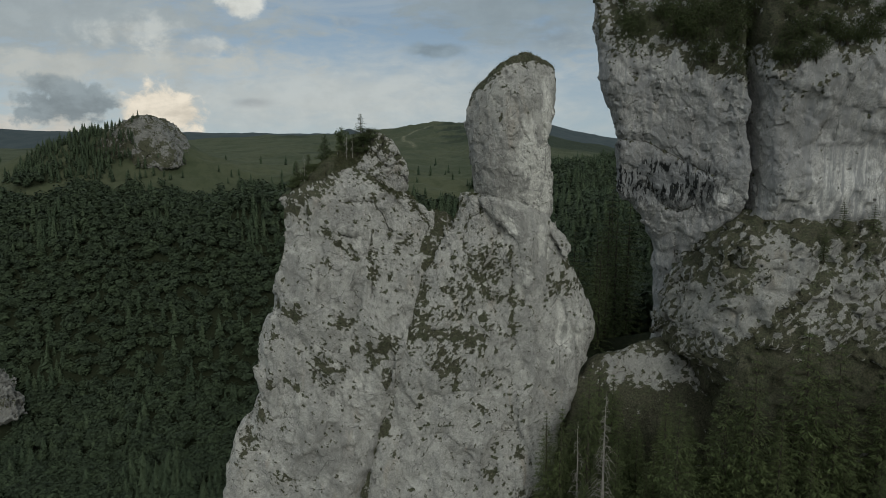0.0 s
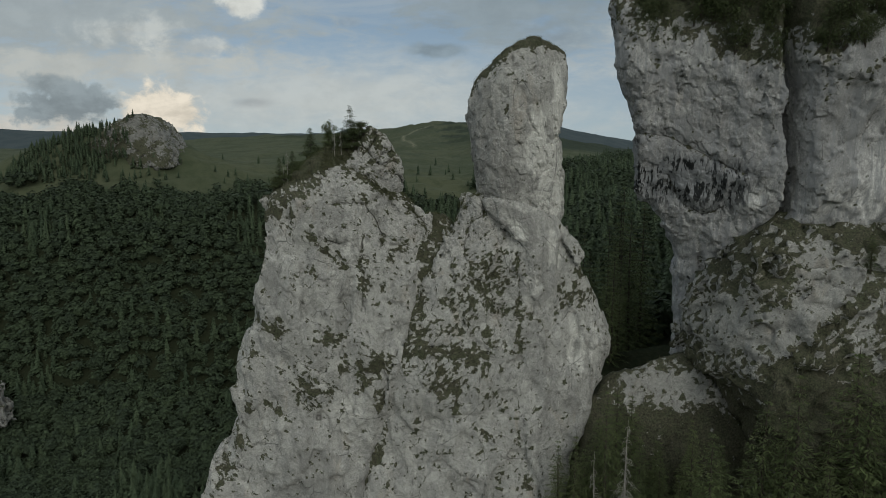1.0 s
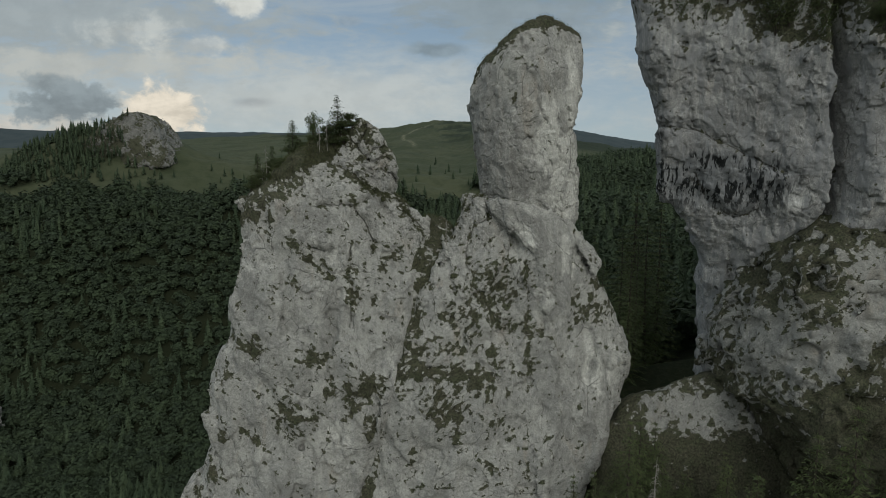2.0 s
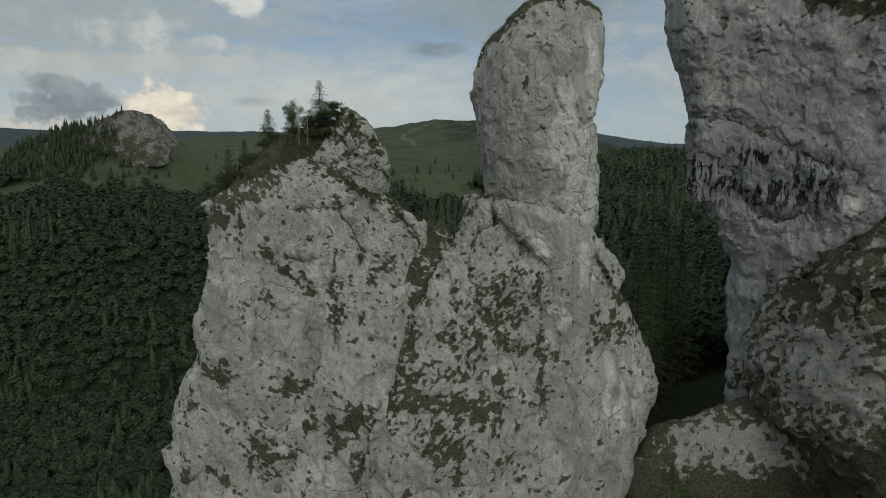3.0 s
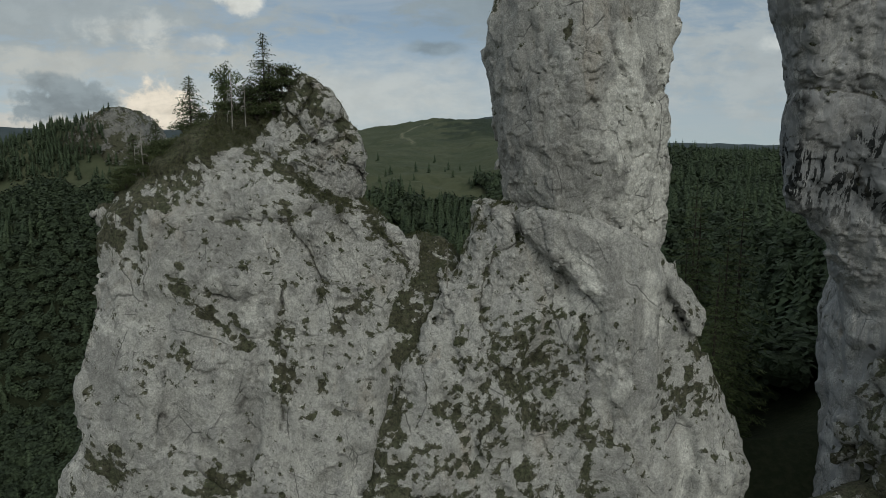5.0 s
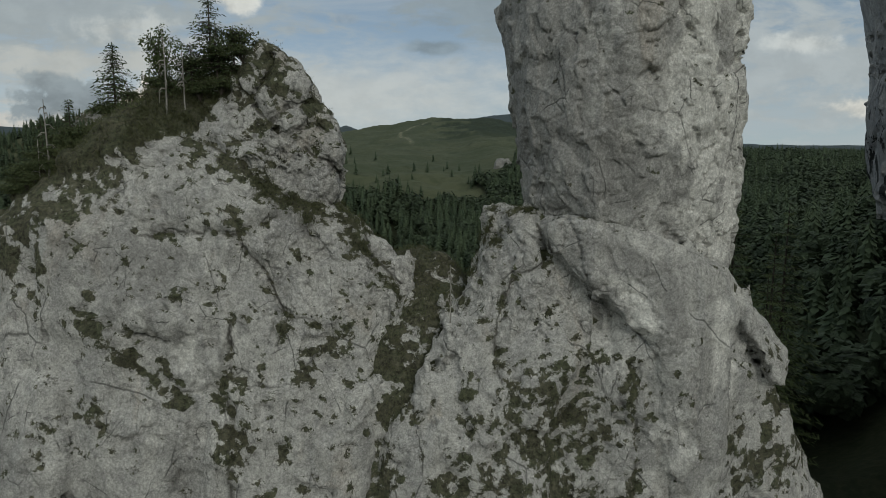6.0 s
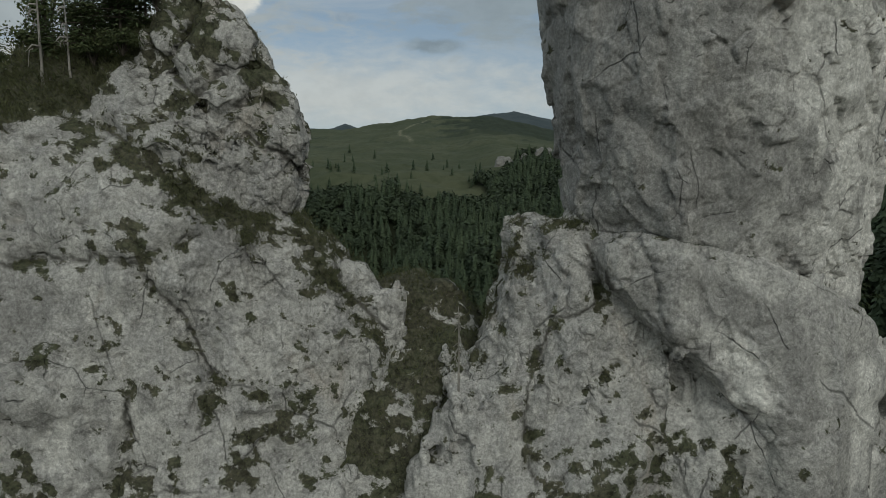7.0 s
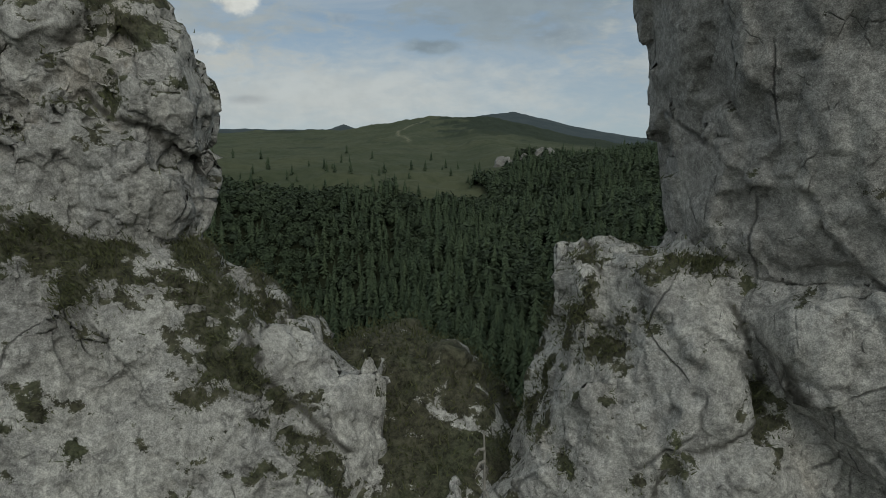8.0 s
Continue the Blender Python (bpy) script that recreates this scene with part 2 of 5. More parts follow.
def make_leaf(name, dark, light, tint_from="tint", lumpy=False):
    m, t, b = material(name, 0.75, 0.2)
    at = node(t, "ShaderNodeTexCoord").outputs["Object"]
    rnd = node(t, "ShaderNodeNewGeometry").outputs["Random Per Island"]
    col = mix(t, attribute(t, tint_from), dark, light)
    col = mix(t, calc(t, "MULTIPLY", rnd, 0.35), col, tuple(c * 0.55 for c in dark))
    col = mix(t, ramp(t, noise_tex(t, at, 0.8, 4.0, 0.6), 0.4, 0.7, 0.0, 0.35), col, tuple(c * 1.3 for c in light))
    t.links.new(col, b.inputs["Base Color"])
    if lumpy:
        spray = node(t, "ShaderNodeMapRange", {"Value": noise_tex(t, at, 0.9, 6.0, 0.75), "From Min": 0.38, "From Max": 0.62, "To Min": 0.62, "To Max": 1.38}).outputs[0]
        col = mix(t, 1.0, col, node(t, "ShaderNodeCombineXYZ", {0: spray, 1: spray, 2: spray}).outputs[0], "MULTIPLY")
        t.links.new(col, b.inputs["Base Color"])
        lump = calc(t, "ADD", noise_tex(t, at, 0.5, 3.0, 0.6), noise_tex(t, at, 1.3, 4.0, 0.7))
        t.links.new(node(t, "ShaderNodeBump", {"Height": lump, "Strength": 0.9, "Distance": 0.6}).outputs[0], b.inputs["Normal"])
    return m


def make_bark(name, tone):
    m, t, b = material(name, 0.9, 0.2)
    at = node(t, "ShaderNodeTexCoord").outputs["Object"]
    n1 = noise_tex(t, scaled(t, at, 1, 1, 0.25), 9.0, 6.0, 0.65)
    n2 = noise_tex(t, at, 1.2, 4.0, 0.6)
    col = mix(t, ramp(t, n1, 0.35, 0.65), tuple(c * 0.5 for c in tone), tone)
    col = mix(t, ramp(t, n2, 0.5, 0.75, 0.0, 0.5), col, tuple(c * 0.7 for c in tone))
    t.links.new(col, b.inputs["Base Color"])
    t.links.new(node(t, "ShaderNodeBump", {"Height": n1, "Strength": 0.6, "Distance": 0.03}).outputs[0], b.inputs["Normal"])
    return m


def make_ground():
    m, t, b = material("turf_and_forest_floor", 0.95, 0.15)
    at = node(t, "ShaderNodeTexCoord").outputs["Object"]
    n1 = noise_tex(t, at, 0.012, 7.0, 0.6, 0.5)
    n2 = noise_tex(t, at, 0.12, 7.0, 0.65)
    n3 = noise_tex(t, at, 1.4, 6.0, 0.7)
    meadow = mix(t, ramp(t, n1, 0.38, 0.62), (0.062, 0.074, 0.042), (0.084, 0.092, 0.054))
    meadow = mix(t, ramp(t, n2, 0.42, 0.68, 0.0, 0.5), meadow, (0.034, 0.045, 0.022))
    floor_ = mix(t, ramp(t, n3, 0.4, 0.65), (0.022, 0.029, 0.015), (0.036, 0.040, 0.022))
    shrub = mix(t, ramp(t, n2, 0.4, 0.6), (0.022, 0.032, 0.020), (0.034, 0.044, 0.025))
    col = mix(t, attribute(t, "shrub"), meadow, shrub)
    col = mix(t, attribute(t, "path"), col, (0.20, 0.19, 0.13))
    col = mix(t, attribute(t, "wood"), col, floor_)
    # bluish haze of the distance, painted into the far ridges' colour
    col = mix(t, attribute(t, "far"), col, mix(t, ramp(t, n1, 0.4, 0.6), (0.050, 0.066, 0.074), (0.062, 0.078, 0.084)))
    t.links.new(col, b.inputs["Base Color"])
    t.links.new(node(t, "ShaderNodeBump", {"Height": calc(t, "ADD", n2, n3), "Strength": 0.5, "Distance": 0.5}).outputs[0], b.inputs["Normal"])
    return m


LIMESTONE = make_limestone("weathered_limestone", (0.40, 0.391, 0.370), False)
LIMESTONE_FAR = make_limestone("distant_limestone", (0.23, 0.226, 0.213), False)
# darker copy of the limestone: shade on buttress and outcrop, painted into the tone
LIMESTONE_SHADED = make_limestone("shaded_limestone", (0.32, 0.314, 0.297), False)
LIMESTONE_WET = make_limestone("streaked_limestone", (0.42, 0.412, 0.405), True)
GROUND = make_ground()
BROADLEAF = make_leaf("beech_leaves", (0.038, 0.053, 0.033), (0.058, 0.080, 0.043), lumpy=True)
NEEDLES = make_leaf("spruce_needles", (0.046, 0.068, 0.040), (0.078, 0.104, 0.058))
NEAR_NEEDLES = make_leaf("near_spruce_needles", (0.058, 0.080, 0.032), (0.116, 0.140, 0.058))
GRASS = make_leaf("ledge_grass", (0.062, 0.074, 0.032), (0.130, 0.134, 0.068))
SAPLING_NEEDLES = make_leaf("sapling_needles", (0.048, 0.070, 0.032), (0.094, 0.120, 0.052))
BARK = make_bark("spruce_bark", (0.085, 0.072, 0.058))
DEAD = make_bark("bleached_dead_wood", (0.34, 0.32, 0.29))


# ---- numeric tools ----
rng = np.random.default_rng(11)


def tile(n, lo, hi, power):
    """A periodic volume of noise between two wave numbers."""
    k = np.fft.fftfreq(n) * n
    r = np.sqrt(k[:, None, None] ** 2 + k[None, :, None] ** 2 + (np.fft.rfftfreq(n) * n)[None, None, :] ** 2)
    amp = np.where((r >= lo) & (r <= hi), np.maximum(r, 1) ** -power, 0)
    v = np.fft.irfftn(np.fft.rfftn(rng.standard_normal((n, n, n))) * amp, s=(n, n, n))
    return (v / v.std()).astype(np.float32)


ROUGH = tile(96, 2, 40, 2.15)
BUMPS = tile(64, 4, 8, 1.5)


def sample(vol, p, scale):
    """The volume's values at the points p; scale: metres a tile, one number or three."""
    n = vol.shape[0]
    q = (p / np.asarray(scale, np.float32)).astype(np.float32) * n
    i = np.floor(q).astype(np.int32)
    f = q - i
    flat = vol.ravel()
    f = f * f * (3 - 2 * f) if n < 70 else f
    i0, i1 = i % n, (i + 1) % n
    out = 0
    for ax in (0, 1):
        wx, jx = (f[:, 0], i1[:, 0]) if ax else (1 - f[:, 0], i0[:, 0])
        for ay in (0, 1):
            wy, jy = (f[:, 1], i1[:, 1]) if ay else (1 - f[:, 1], i0[:, 1])
            jj = (jx * n + jy) * n
            out = out + wx * wy * (flat[jj + i0[:, 2]] * (1 - f[:, 2]) + flat[jj + i1[:, 2]] * f[:, 2])
    return out


CHANCE = rng.random((32 * 32 * 32, 7)).astype(np.float32)


def cells(p, size, shift=0):
    """Broken blocks: in each cell a plane tilted at random, a random value, and the gap to the next cell."""
    q = (p / np.asarray(size, np.float32) + shift).astype(np.float32)
    base = np.floor(q - 0.5).astype(np.int32)
    f1, f2 = np.full(len(q), 9, np.float32), np.full(len(q), 9, np.float32)
    tilt, val = np.zeros(len(q), np.float32), np.zeros(len(q), np.float32)
    for i, j, k in [(n & 1, n >> 1 & 1, n >> 2) for n in range(8)]:
        c = base + np.array([i, j, k], np.int32)
        m = c & 31
        r = CHANCE[(m[:, 0] * 32 + m[:, 1]) * 32 + m[:, 2]]
        off = q - c - 0.15 - 0.7 * r[:, :3]
        d = np.sqrt((off * off).sum(1))
        near = d < f1
        f2 = np.where(near, f1, np.minimum(f2, d))
        f1 = np.where(near, d, f1)
        tilt = np.where(near, (off * (r[:, 3:6] - 0.5)).sum(1), tilt)
        val = np.where(near, r[:, 6], val)
    return tilt, val, f2 - f1


def step_(v, lo, hi):
    s = np.clip((v - lo) / (hi - lo), 0, 1)
    return s * s * (3 - 2 * s)


def outline(poly, X, Z):
    """Signed distance to a closed outline in x and z, its corners cut once."""
    p = np.array(poly, float)
    q = np.roll(p, -1, 0)
    p = np.stack([p * 0.75 + q * 0.25, p * 0.25 + q * 0.75], 1).reshape(-1, 2)
    best, inside = np.full(X.shape, 1e9), np.zeros(X.shape, bool)
    for (ax, az), (bx, bz) in zip(p, np.roll(p, -1, 0)):
        ex, ez = bx - ax, bz - az
        h = np.clip(((X - ax) * ex + (Z - az) * ez) / (ex * ex + ez * ez + 1e-9), 0, 1)
        best = np.minimum(best, (X - ax - ex * h) ** 2 + (Z - az - ez * h) ** 2)
        if ez:
            inside ^= ((az > Z) != (bz > Z)) & (X < ex * (Z - az) / ez + ax)
    return np.where(inside, -1, 1) * np.sqrt(best)


def smax(a, b, k):
    h = np.maximum(k - np.abs(a - b), 0) / k
    return np.maximum(a, b) + h * h * k * 0.25


def surface(d, lo, step):
    """The quads of the zero level of a grid of distances."""
    ins = d < 0
    c = [(i, j, k) for i in (0, 1) for j in (0, 1) for k in (0, 1)]
    n = [s - 1 for s in d.shape]
    count = sum(ins[i:i + n[0], j:j + n[1], k:k + n[2]].astype(np.int8) for i, j, k in c)
    at = np.argwhere((count > 0) & (count < 8))
    val = [d[at[:, 0] + i, at[:, 1] + j, at[:, 2] + k] for i, j, k in c]
    pos, hits = np.zeros((len(at), 3)), np.zeros(len(at))
    for a in range(8):
        for b in range(a + 1, 8):
            if sum(x != y for x, y in zip(c[a], c[b])) != 1:
                continue
            cross = (val[a] < 0) != (val[b] < 0)
            s = np.where(cross, val[a] / np.where(cross, val[a] - val[b], 1), 0)
            pos += np.where(cross[:, None], np.array(c[a]) + s[:, None] * (np.array(c[b]) - np.array(c[a])), 0)
            hits += cross
    verts = (at + pos / hits[:, None]) * step + np.array(lo)
    index = np.full(n, -1, np.int32)
    index[at[:, 0], at[:, 1], at[:, 2]] = np.arange(len(at))
    faces = []
    for ax in range(3):
        u, v = (ax + 1) % 3, (ax + 2) % 3
        sa, sb = [slice(None)] * 3, [slice(None)] * 3
        sa[ax], sb[ax] = slice(0, -1), slice(1, None)
        e = np.argwhere(ins[tuple(sa)] != ins[tuple(sb)])
        ok = (e[:, u] > 0) & (e[:, v] > 0) & (e[:, u] < n[u]) & (e[:, v] < n[v]) & (e[:, ax] < n[ax])
        e = e[ok]
        out = ins[e[:, 0], e[:, 1], e[:, 2]]
        ring = []
        for du, dv in ((1, 1), (0, 1), (0, 0), (1, 0)):
            g = e.copy()
            g[:, u] -= du
            g[:, v] -= dv
            ring.append(index[g[:, 0], g[:, 1], g[:, 2]])
        ring = np.stack(ring, 1)
        faces.append(np.where(out[:, None], ring, ring[:, ::-1]))
    return verts, np.concatenate(faces)


def normals(V, F):
    n = np.cross(V[F[:, 2]] - V[F[:, 0]], V[F[:, 3]] - V[F[:, 1]])
    out = np.stack([np.bincount(F.ravel(), np.repeat(n[:, i], 4), len(V)) for i in range(3)], 1)
    return out / (np.linalg.norm(out, axis=1)[:, None] + 1e-9)


def relax(V, F, amount, rounds=1):
    for _ in range(rounds):
        s, c = np.zeros_like(V), np.bincount(F.ravel(), minlength=len(V))
        mid = V[F].mean(1)
        for i in range(3):
            s[:, i] = np.bincount(F.ravel(), np.repeat(mid[:, i], 4), len(V))
        V = V + amount * (s / np.maximum(c, 1)[:, None] - V)
    return V


def finer(V, F, pick):
    """Cuts the picked quads in four."""
    P, rest = F[pick], F[~pick]
    a, b = P, np.roll(P, -1, 1)
    key = np.minimum(a, b).astype(np.int64) * len(V) + np.maximum(a, b)
    uniq, inv = np.unique(key.ravel(), return_inverse=True)
    inv = inv.reshape(-1, 4)
    mids = 0.5 * (V[uniq // len(V)] + V[uniq % len(V)])
    e = inv + len(V)
    cen = np.arange(len(P)) + len(V) + len(mids)
    new_v = np.concatenate([V, mids, V[P].mean(1)])
    quads = [np.stack([P[:, i], e[:, i], cen, e[:, (i + 3) % 4]], 1) for i in range(4)]
    return new_v, np.concatenate([rest] + quads)


def mesh_from(name, V, F, mat, smooth=True, **attrs):
    """A mesh from arrays, all its faces with one number of corners."""
    me = bpy.data.meshes.new(name)
    k = F.shape[1]
    me.vertices.add(len(V))
    me.vertices.foreach_set("co", np.ascontiguousarray(V, np.float32).ravel())
    me.loops.add(F.size)
    me.loops.foreach_set("vertex_index", np.ascontiguousarray(F, np.int32).ravel())
    me.polygons.add(len(F))
    me.polygons.foreach_set("loop_start", np.arange(0, F.size, k, dtype=np.int32))
    me.polygons.foreach_set("use_smooth", np.full(len(F), smooth))
    me.update(calc_edges=True)
    for key, value in attrs.items():
        me.attributes.new(key, "FLOAT", "POINT").data.foreach_set("value", np.ascontiguousarray(value, np.float32))
    me.materials.append(mat)
    return me


def part(name, me, parent=None, label=""):
    ob = new(name, me)
    if parent:
        ob.parent = parent
    return tagged(ob, label)


# ---- ground ----
def profile(y, table):
    return np.interp(y, [a for a, _ in table], [b for _, b in table])


PROFILE_LEFT = [(-300, -70), (150, -82), (230, -82), (250, -76), (276, -64), (291, -44), (316, -17), (333, 2), (360, 22), (405, 38), (450, 50)]
PROFILE_MID = [(-300, -60), (0, -30), (40, -3), (58, 3), (66, 4), (75, 12), (85, 16), (100, 9), (130, -15), (160, -25), (200, -13), (250, 0), (300, 10), (350, 22), (400, 34), (450, 42)]
PROFILE_RIGHT = [(-300, -20), (0, 0), (40, 8), (58, 14), (66, 24), (75, 34), (85, 42), (100, 45), (130, 40), (160, 28), (200, 20), (250, 24), (300, 31), (350, 39), (400, 47), (450, 53)]


# bearing and slope of the two ridges, set to fit the skyline in the camera's view
MEADOW_RIDGE = ((-0.9, -0.62, -0.53, -0.40, -0.27, -0.17, -0.11, -0.06, -0.02, 0.03, 0.06, 0.10, 0.15, 0.20, 0.30, 0.50), (0.060, 0.062, 0.072, 0.079, 0.0845, 0.0845, 0.0925, 0.102, 0.107, 0.1065, 0.1065, 0.104, 0.094, 0.080, 0.062, 0.055))
FAR_RIDGE = ((-1.0, -0.77, -0.71, -0.30, -0.19, -0.165, -0.14, -0.10, 0.0, 0.052, 0.091, 0.1255, 0.18, 0.24, 0.31, 0.38, 0.60, 1.0), (0.100, 0.0958, 0.0915, 0.0875, 0.0865, 0.0965, 0.087, 0.086, 0.097, 0.107, 0.1125, 0.1156, 0.1045, 0.0893, 0.0775, 0.0676, 0.062, 0.06))


def bell(x, y, cx, cy, rx, ry):
    return np.exp(-((x - cx) / rx) ** 2 - ((y - cy) / ry) ** 2)


def ground_height(x, y):
    wl, wr = step_(-x, -18, 85), step_(x, 22, 90)
    near = profile(y, PROFILE_LEFT) * wl + profile(y, PROFILE_RIGHT) * wr + profile(y, PROFILE_MID) * (1 - wl - wr)
    # beyond the woods the slope rises evenly to the meadow's ridge, dips, and rises to the far one
    u = x / np.maximum(y, 1)
    foot, ridge, top = (near - 40) / 450, np.interp(u, *MEADOW_RIDGE), np.interp(u, *FAR_RIDGE)
    rise = foot + (ridge - foot) * np.clip((y - 450) / 1550, 0, 1) ** 0.8
    rise = rise + (np.minimum(ridge, top) - 0.014 - ridge) * step_(y, 2000, 2700)
    rise = rise + (top - np.minimum(ridge, top) + 0.014) * step_(y, 2700, 3500) - 0.03 * step_(y, 3500, 4700)
    h = np.where(y > 450, 40 + y * rise, near)
    h = h + 27 * bell(x, y, -250, 478, 62, 46) + 14 * bell(x, y, -300, 455, 60, 40)
    # unseen rise on the right, added to block skylight from that side
    h = h + 80 * step_(x, 52, 120) * step_(-y, -95, -20) * step_(y, -120, 0)
    p = np.stack([x, y, 0 * x], -1).reshape(-1, 3)
    rough = sample(ROUGH, p, 400).reshape(x.shape) * 3.0 * np.clip((y - 120) / 200, 0, 1)
    return h + rough * np.where(y > 430, 0.8, 1.0) + sample(ROUGH, p, 60).reshape(x.shape) * 0.35


def wood_edge(x, y):
    """Above nought where the woods stand."""
    p = np.stack([x, y, 0 * x], -1).reshape(-1, 3)
    edge = 398 + 60 * step_(x, 20, 60) + 120 * step_(x, 40, 90) - 25 * bell(x, y, -15, 390, 40, 100) + sample(ROUGH, p, 160).reshape(x.shape) * 14
    return np.minimum(edge - y, y + 400)


def make_ground_sheet():
    gx = np.concatenate([-np.geomspace(4600, 330, 90), np.linspace(-320, 330, 150), np.geomspace(340, 4600, 90)])
    gy = np.concatenate([-np.geomspace(4600, 60, 24), np.linspace(-50, 560, 150), np.geomspace(570, 4700, 90)])
    X, Y = np.meshgrid(gx, gy, indexing="ij")
    Z = ground_height(X, Y)
    V = np.stack([X, Y, Z], -1).reshape(-1, 3)
    i = np.arange(len(gx) * len(gy)).reshape(len(gx), len(gy))
    F = np.stack([i[:-1, :-1], i[1:, :-1], i[1:, 1:], i[:-1, 1:]], -1).reshape(-1, 4)
    p = np.stack([X, Y, 0 * X], -1).reshape(-1, 3)
    n = sample(ROUGH, p, 900).reshape(X.shape)
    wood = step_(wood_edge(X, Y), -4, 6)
    fine = sample(ROUGH, p, (260, 420, 1)).reshape(X.shape)
    u = X / np.maximum(Y, 1)
    shrub = np.maximum(step_(0.35 * fine + 14 * (u - 0.005 + 0.00003 * (2000 - Y)), 0.0, 0.35) * step_(Y, 1150, 1500), step_(Y, 2300, 2600))
    shrub = np.maximum(shrub, 0.8 * step_(n + 0.4 * fine, 0.9, 1.2) * step_(Y, 800, 1100))
    path = np.exp(-((u - (-0.052 + 0.018 * np.sin(Y / 140) + 0.00004 * (Y - 1500))) / 0.0022) ** 2) * step_(Y, 1100, 1200) * step_(-Y, -1950, -1800)
    # where the painted haze of the far ridges sets in
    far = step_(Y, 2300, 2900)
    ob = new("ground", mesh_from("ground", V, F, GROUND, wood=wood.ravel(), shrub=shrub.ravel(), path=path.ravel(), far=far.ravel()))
    tagged(ob, "green mountain meadow and dark forest floor rising to far ridges", "ground", kind="structure")


make_ground_sheet()


# ---- rocks ----
def relief(p, blocky=0.0, ribs=0.12):
    """How far the rock stands proud at points near its surface, in metres."""
    w = np.stack([sample(BUMPS, p + 7, 26), sample(BUMPS, p + 31, 26), sample(BUMPS, p + 53, 26)], 1) * 0.35
    tilt, val, gap = cells(p + 0.4 * w, (5, 5, 8.3), 3)
    h = sample(ROUGH, p, 46) * 0.24 + tilt * 1.1 + (val - 0.5) * 0.20
    h += (0.8 - np.abs(sample(BUMPS, p + 0.5 * w, (17, 17, 75)))) * ribs
    h += (0.8 - np.abs(sample(BUMPS, p + 0.6 * w + 3, (8, 8, 40)))) * ribs * 0.9
    h -= 0.30 * step_(-gap, -0.05, 0.0) * step_(sample(BUMPS, p, 40), -0.2, 0.6)
    h += sample(ROUGH, p, 12) * 0.06
    if np.any(blocky):
        q = p + 0.3 * w
        q = np.stack([q[:, 0] + 0.5 * q[:, 2], q[:, 1], q[:, 2] - 0.35 * q[:, 0]], 1)
        tilt, val, gap = cells(q, 1.9)
        h += blocky * ((val - 0.5) * 0.40 + 0.9 * tilt - 0.30 * step_(-gap, -0.09, 0.0))
    return h


def skew(p):
    """Bedding that dips to the east."""
    return np.stack([p[:, 0] + 0.45 * p[:, 2], p[:, 1], p[:, 2] - 0.45 * p[:, 0]], 1)


def patches(x, z, spots):
    """Sum of slanted oval patches: x, z, half length, half width, degrees, weight."""
    out = np.zeros_like(x)
    for cx, cz, ru, rv, deg, w in spots:
        c, s = math.cos(radians(deg)), math.sin(radians(deg))
        u, v = (x - cx) * c + (z - cz) * s, -(x - cx) * s + (z - cz) * c
        out += w * np.exp(-((u / ru) ** 2 + (v / rv) ** 2) * 0.7)
    return out


def seam(x, z, lines):
    """Distance to the nearest of some broken lines in x and z."""
    best = np.full(x.shape, 99.0)
    for line in lines:
        for (ax, az), (bx, bz) in zip(line, line[1:]):
            ex, ez = bx - ax, bz - az
            h = np.clip(((x - ax) * ex + (z - az) * ez) / (ex * ex + ez * ez + 1e-9), 0, 1)
            best = np.minimum(best, np.hypot(x - ax - ex * h, z - az - ez * h))
    return best


def groove(p, lines, wide, deep):
    j = sample(ROUGH, p, 4.5) * 0.10
    return -deep * step_(-(seam(p[:, 0] + j, p[:, 2] + j, lines)), -wide, 0.0)


def carve(poly, front, back, lo, hi, step, round_off=3.0, blocky=None, ribs=0.12, extra=None, amount=1.0, rim=None, taper=1.3):
    """A rock with this outline in x and z. rim: how deep its widest outline lies; behind it the rock narrows by the taper."""
    xs, ys, zs = (np.arange(a, b, step) for a, b in zip(lo, hi))
    X, Z = np.meshgrid(xs, zs, indexing="ij")
    D = outline(poly, X, Z)
    yf, yb = front(X, Z), back(X, Z)
    if rim is not None:
        yb = np.minimum(yb, (rim(X, Z) if callable(rim) else rim) + taper * np.maximum(-D, 0))
    Y = ys[None, :, None]
    d = smax(D[:, None, :], smax(yf[:, None, :] - Y, Y - yb[:, None, :], round_off), round_off).astype(np.float32)
    at = np.nonzero(np.abs(d) < 1.4)
    p = np.stack([xs[at[0]], ys[at[1]], zs[at[2]]], 1).astype(np.float32)
    b = blocky(p) if blocky else 0.0
    d[at] -= relief(p, b, ribs) * amount
    if extra:
        d[at] -= extra(p)
    return surface(d, lo, step)


TURF = []


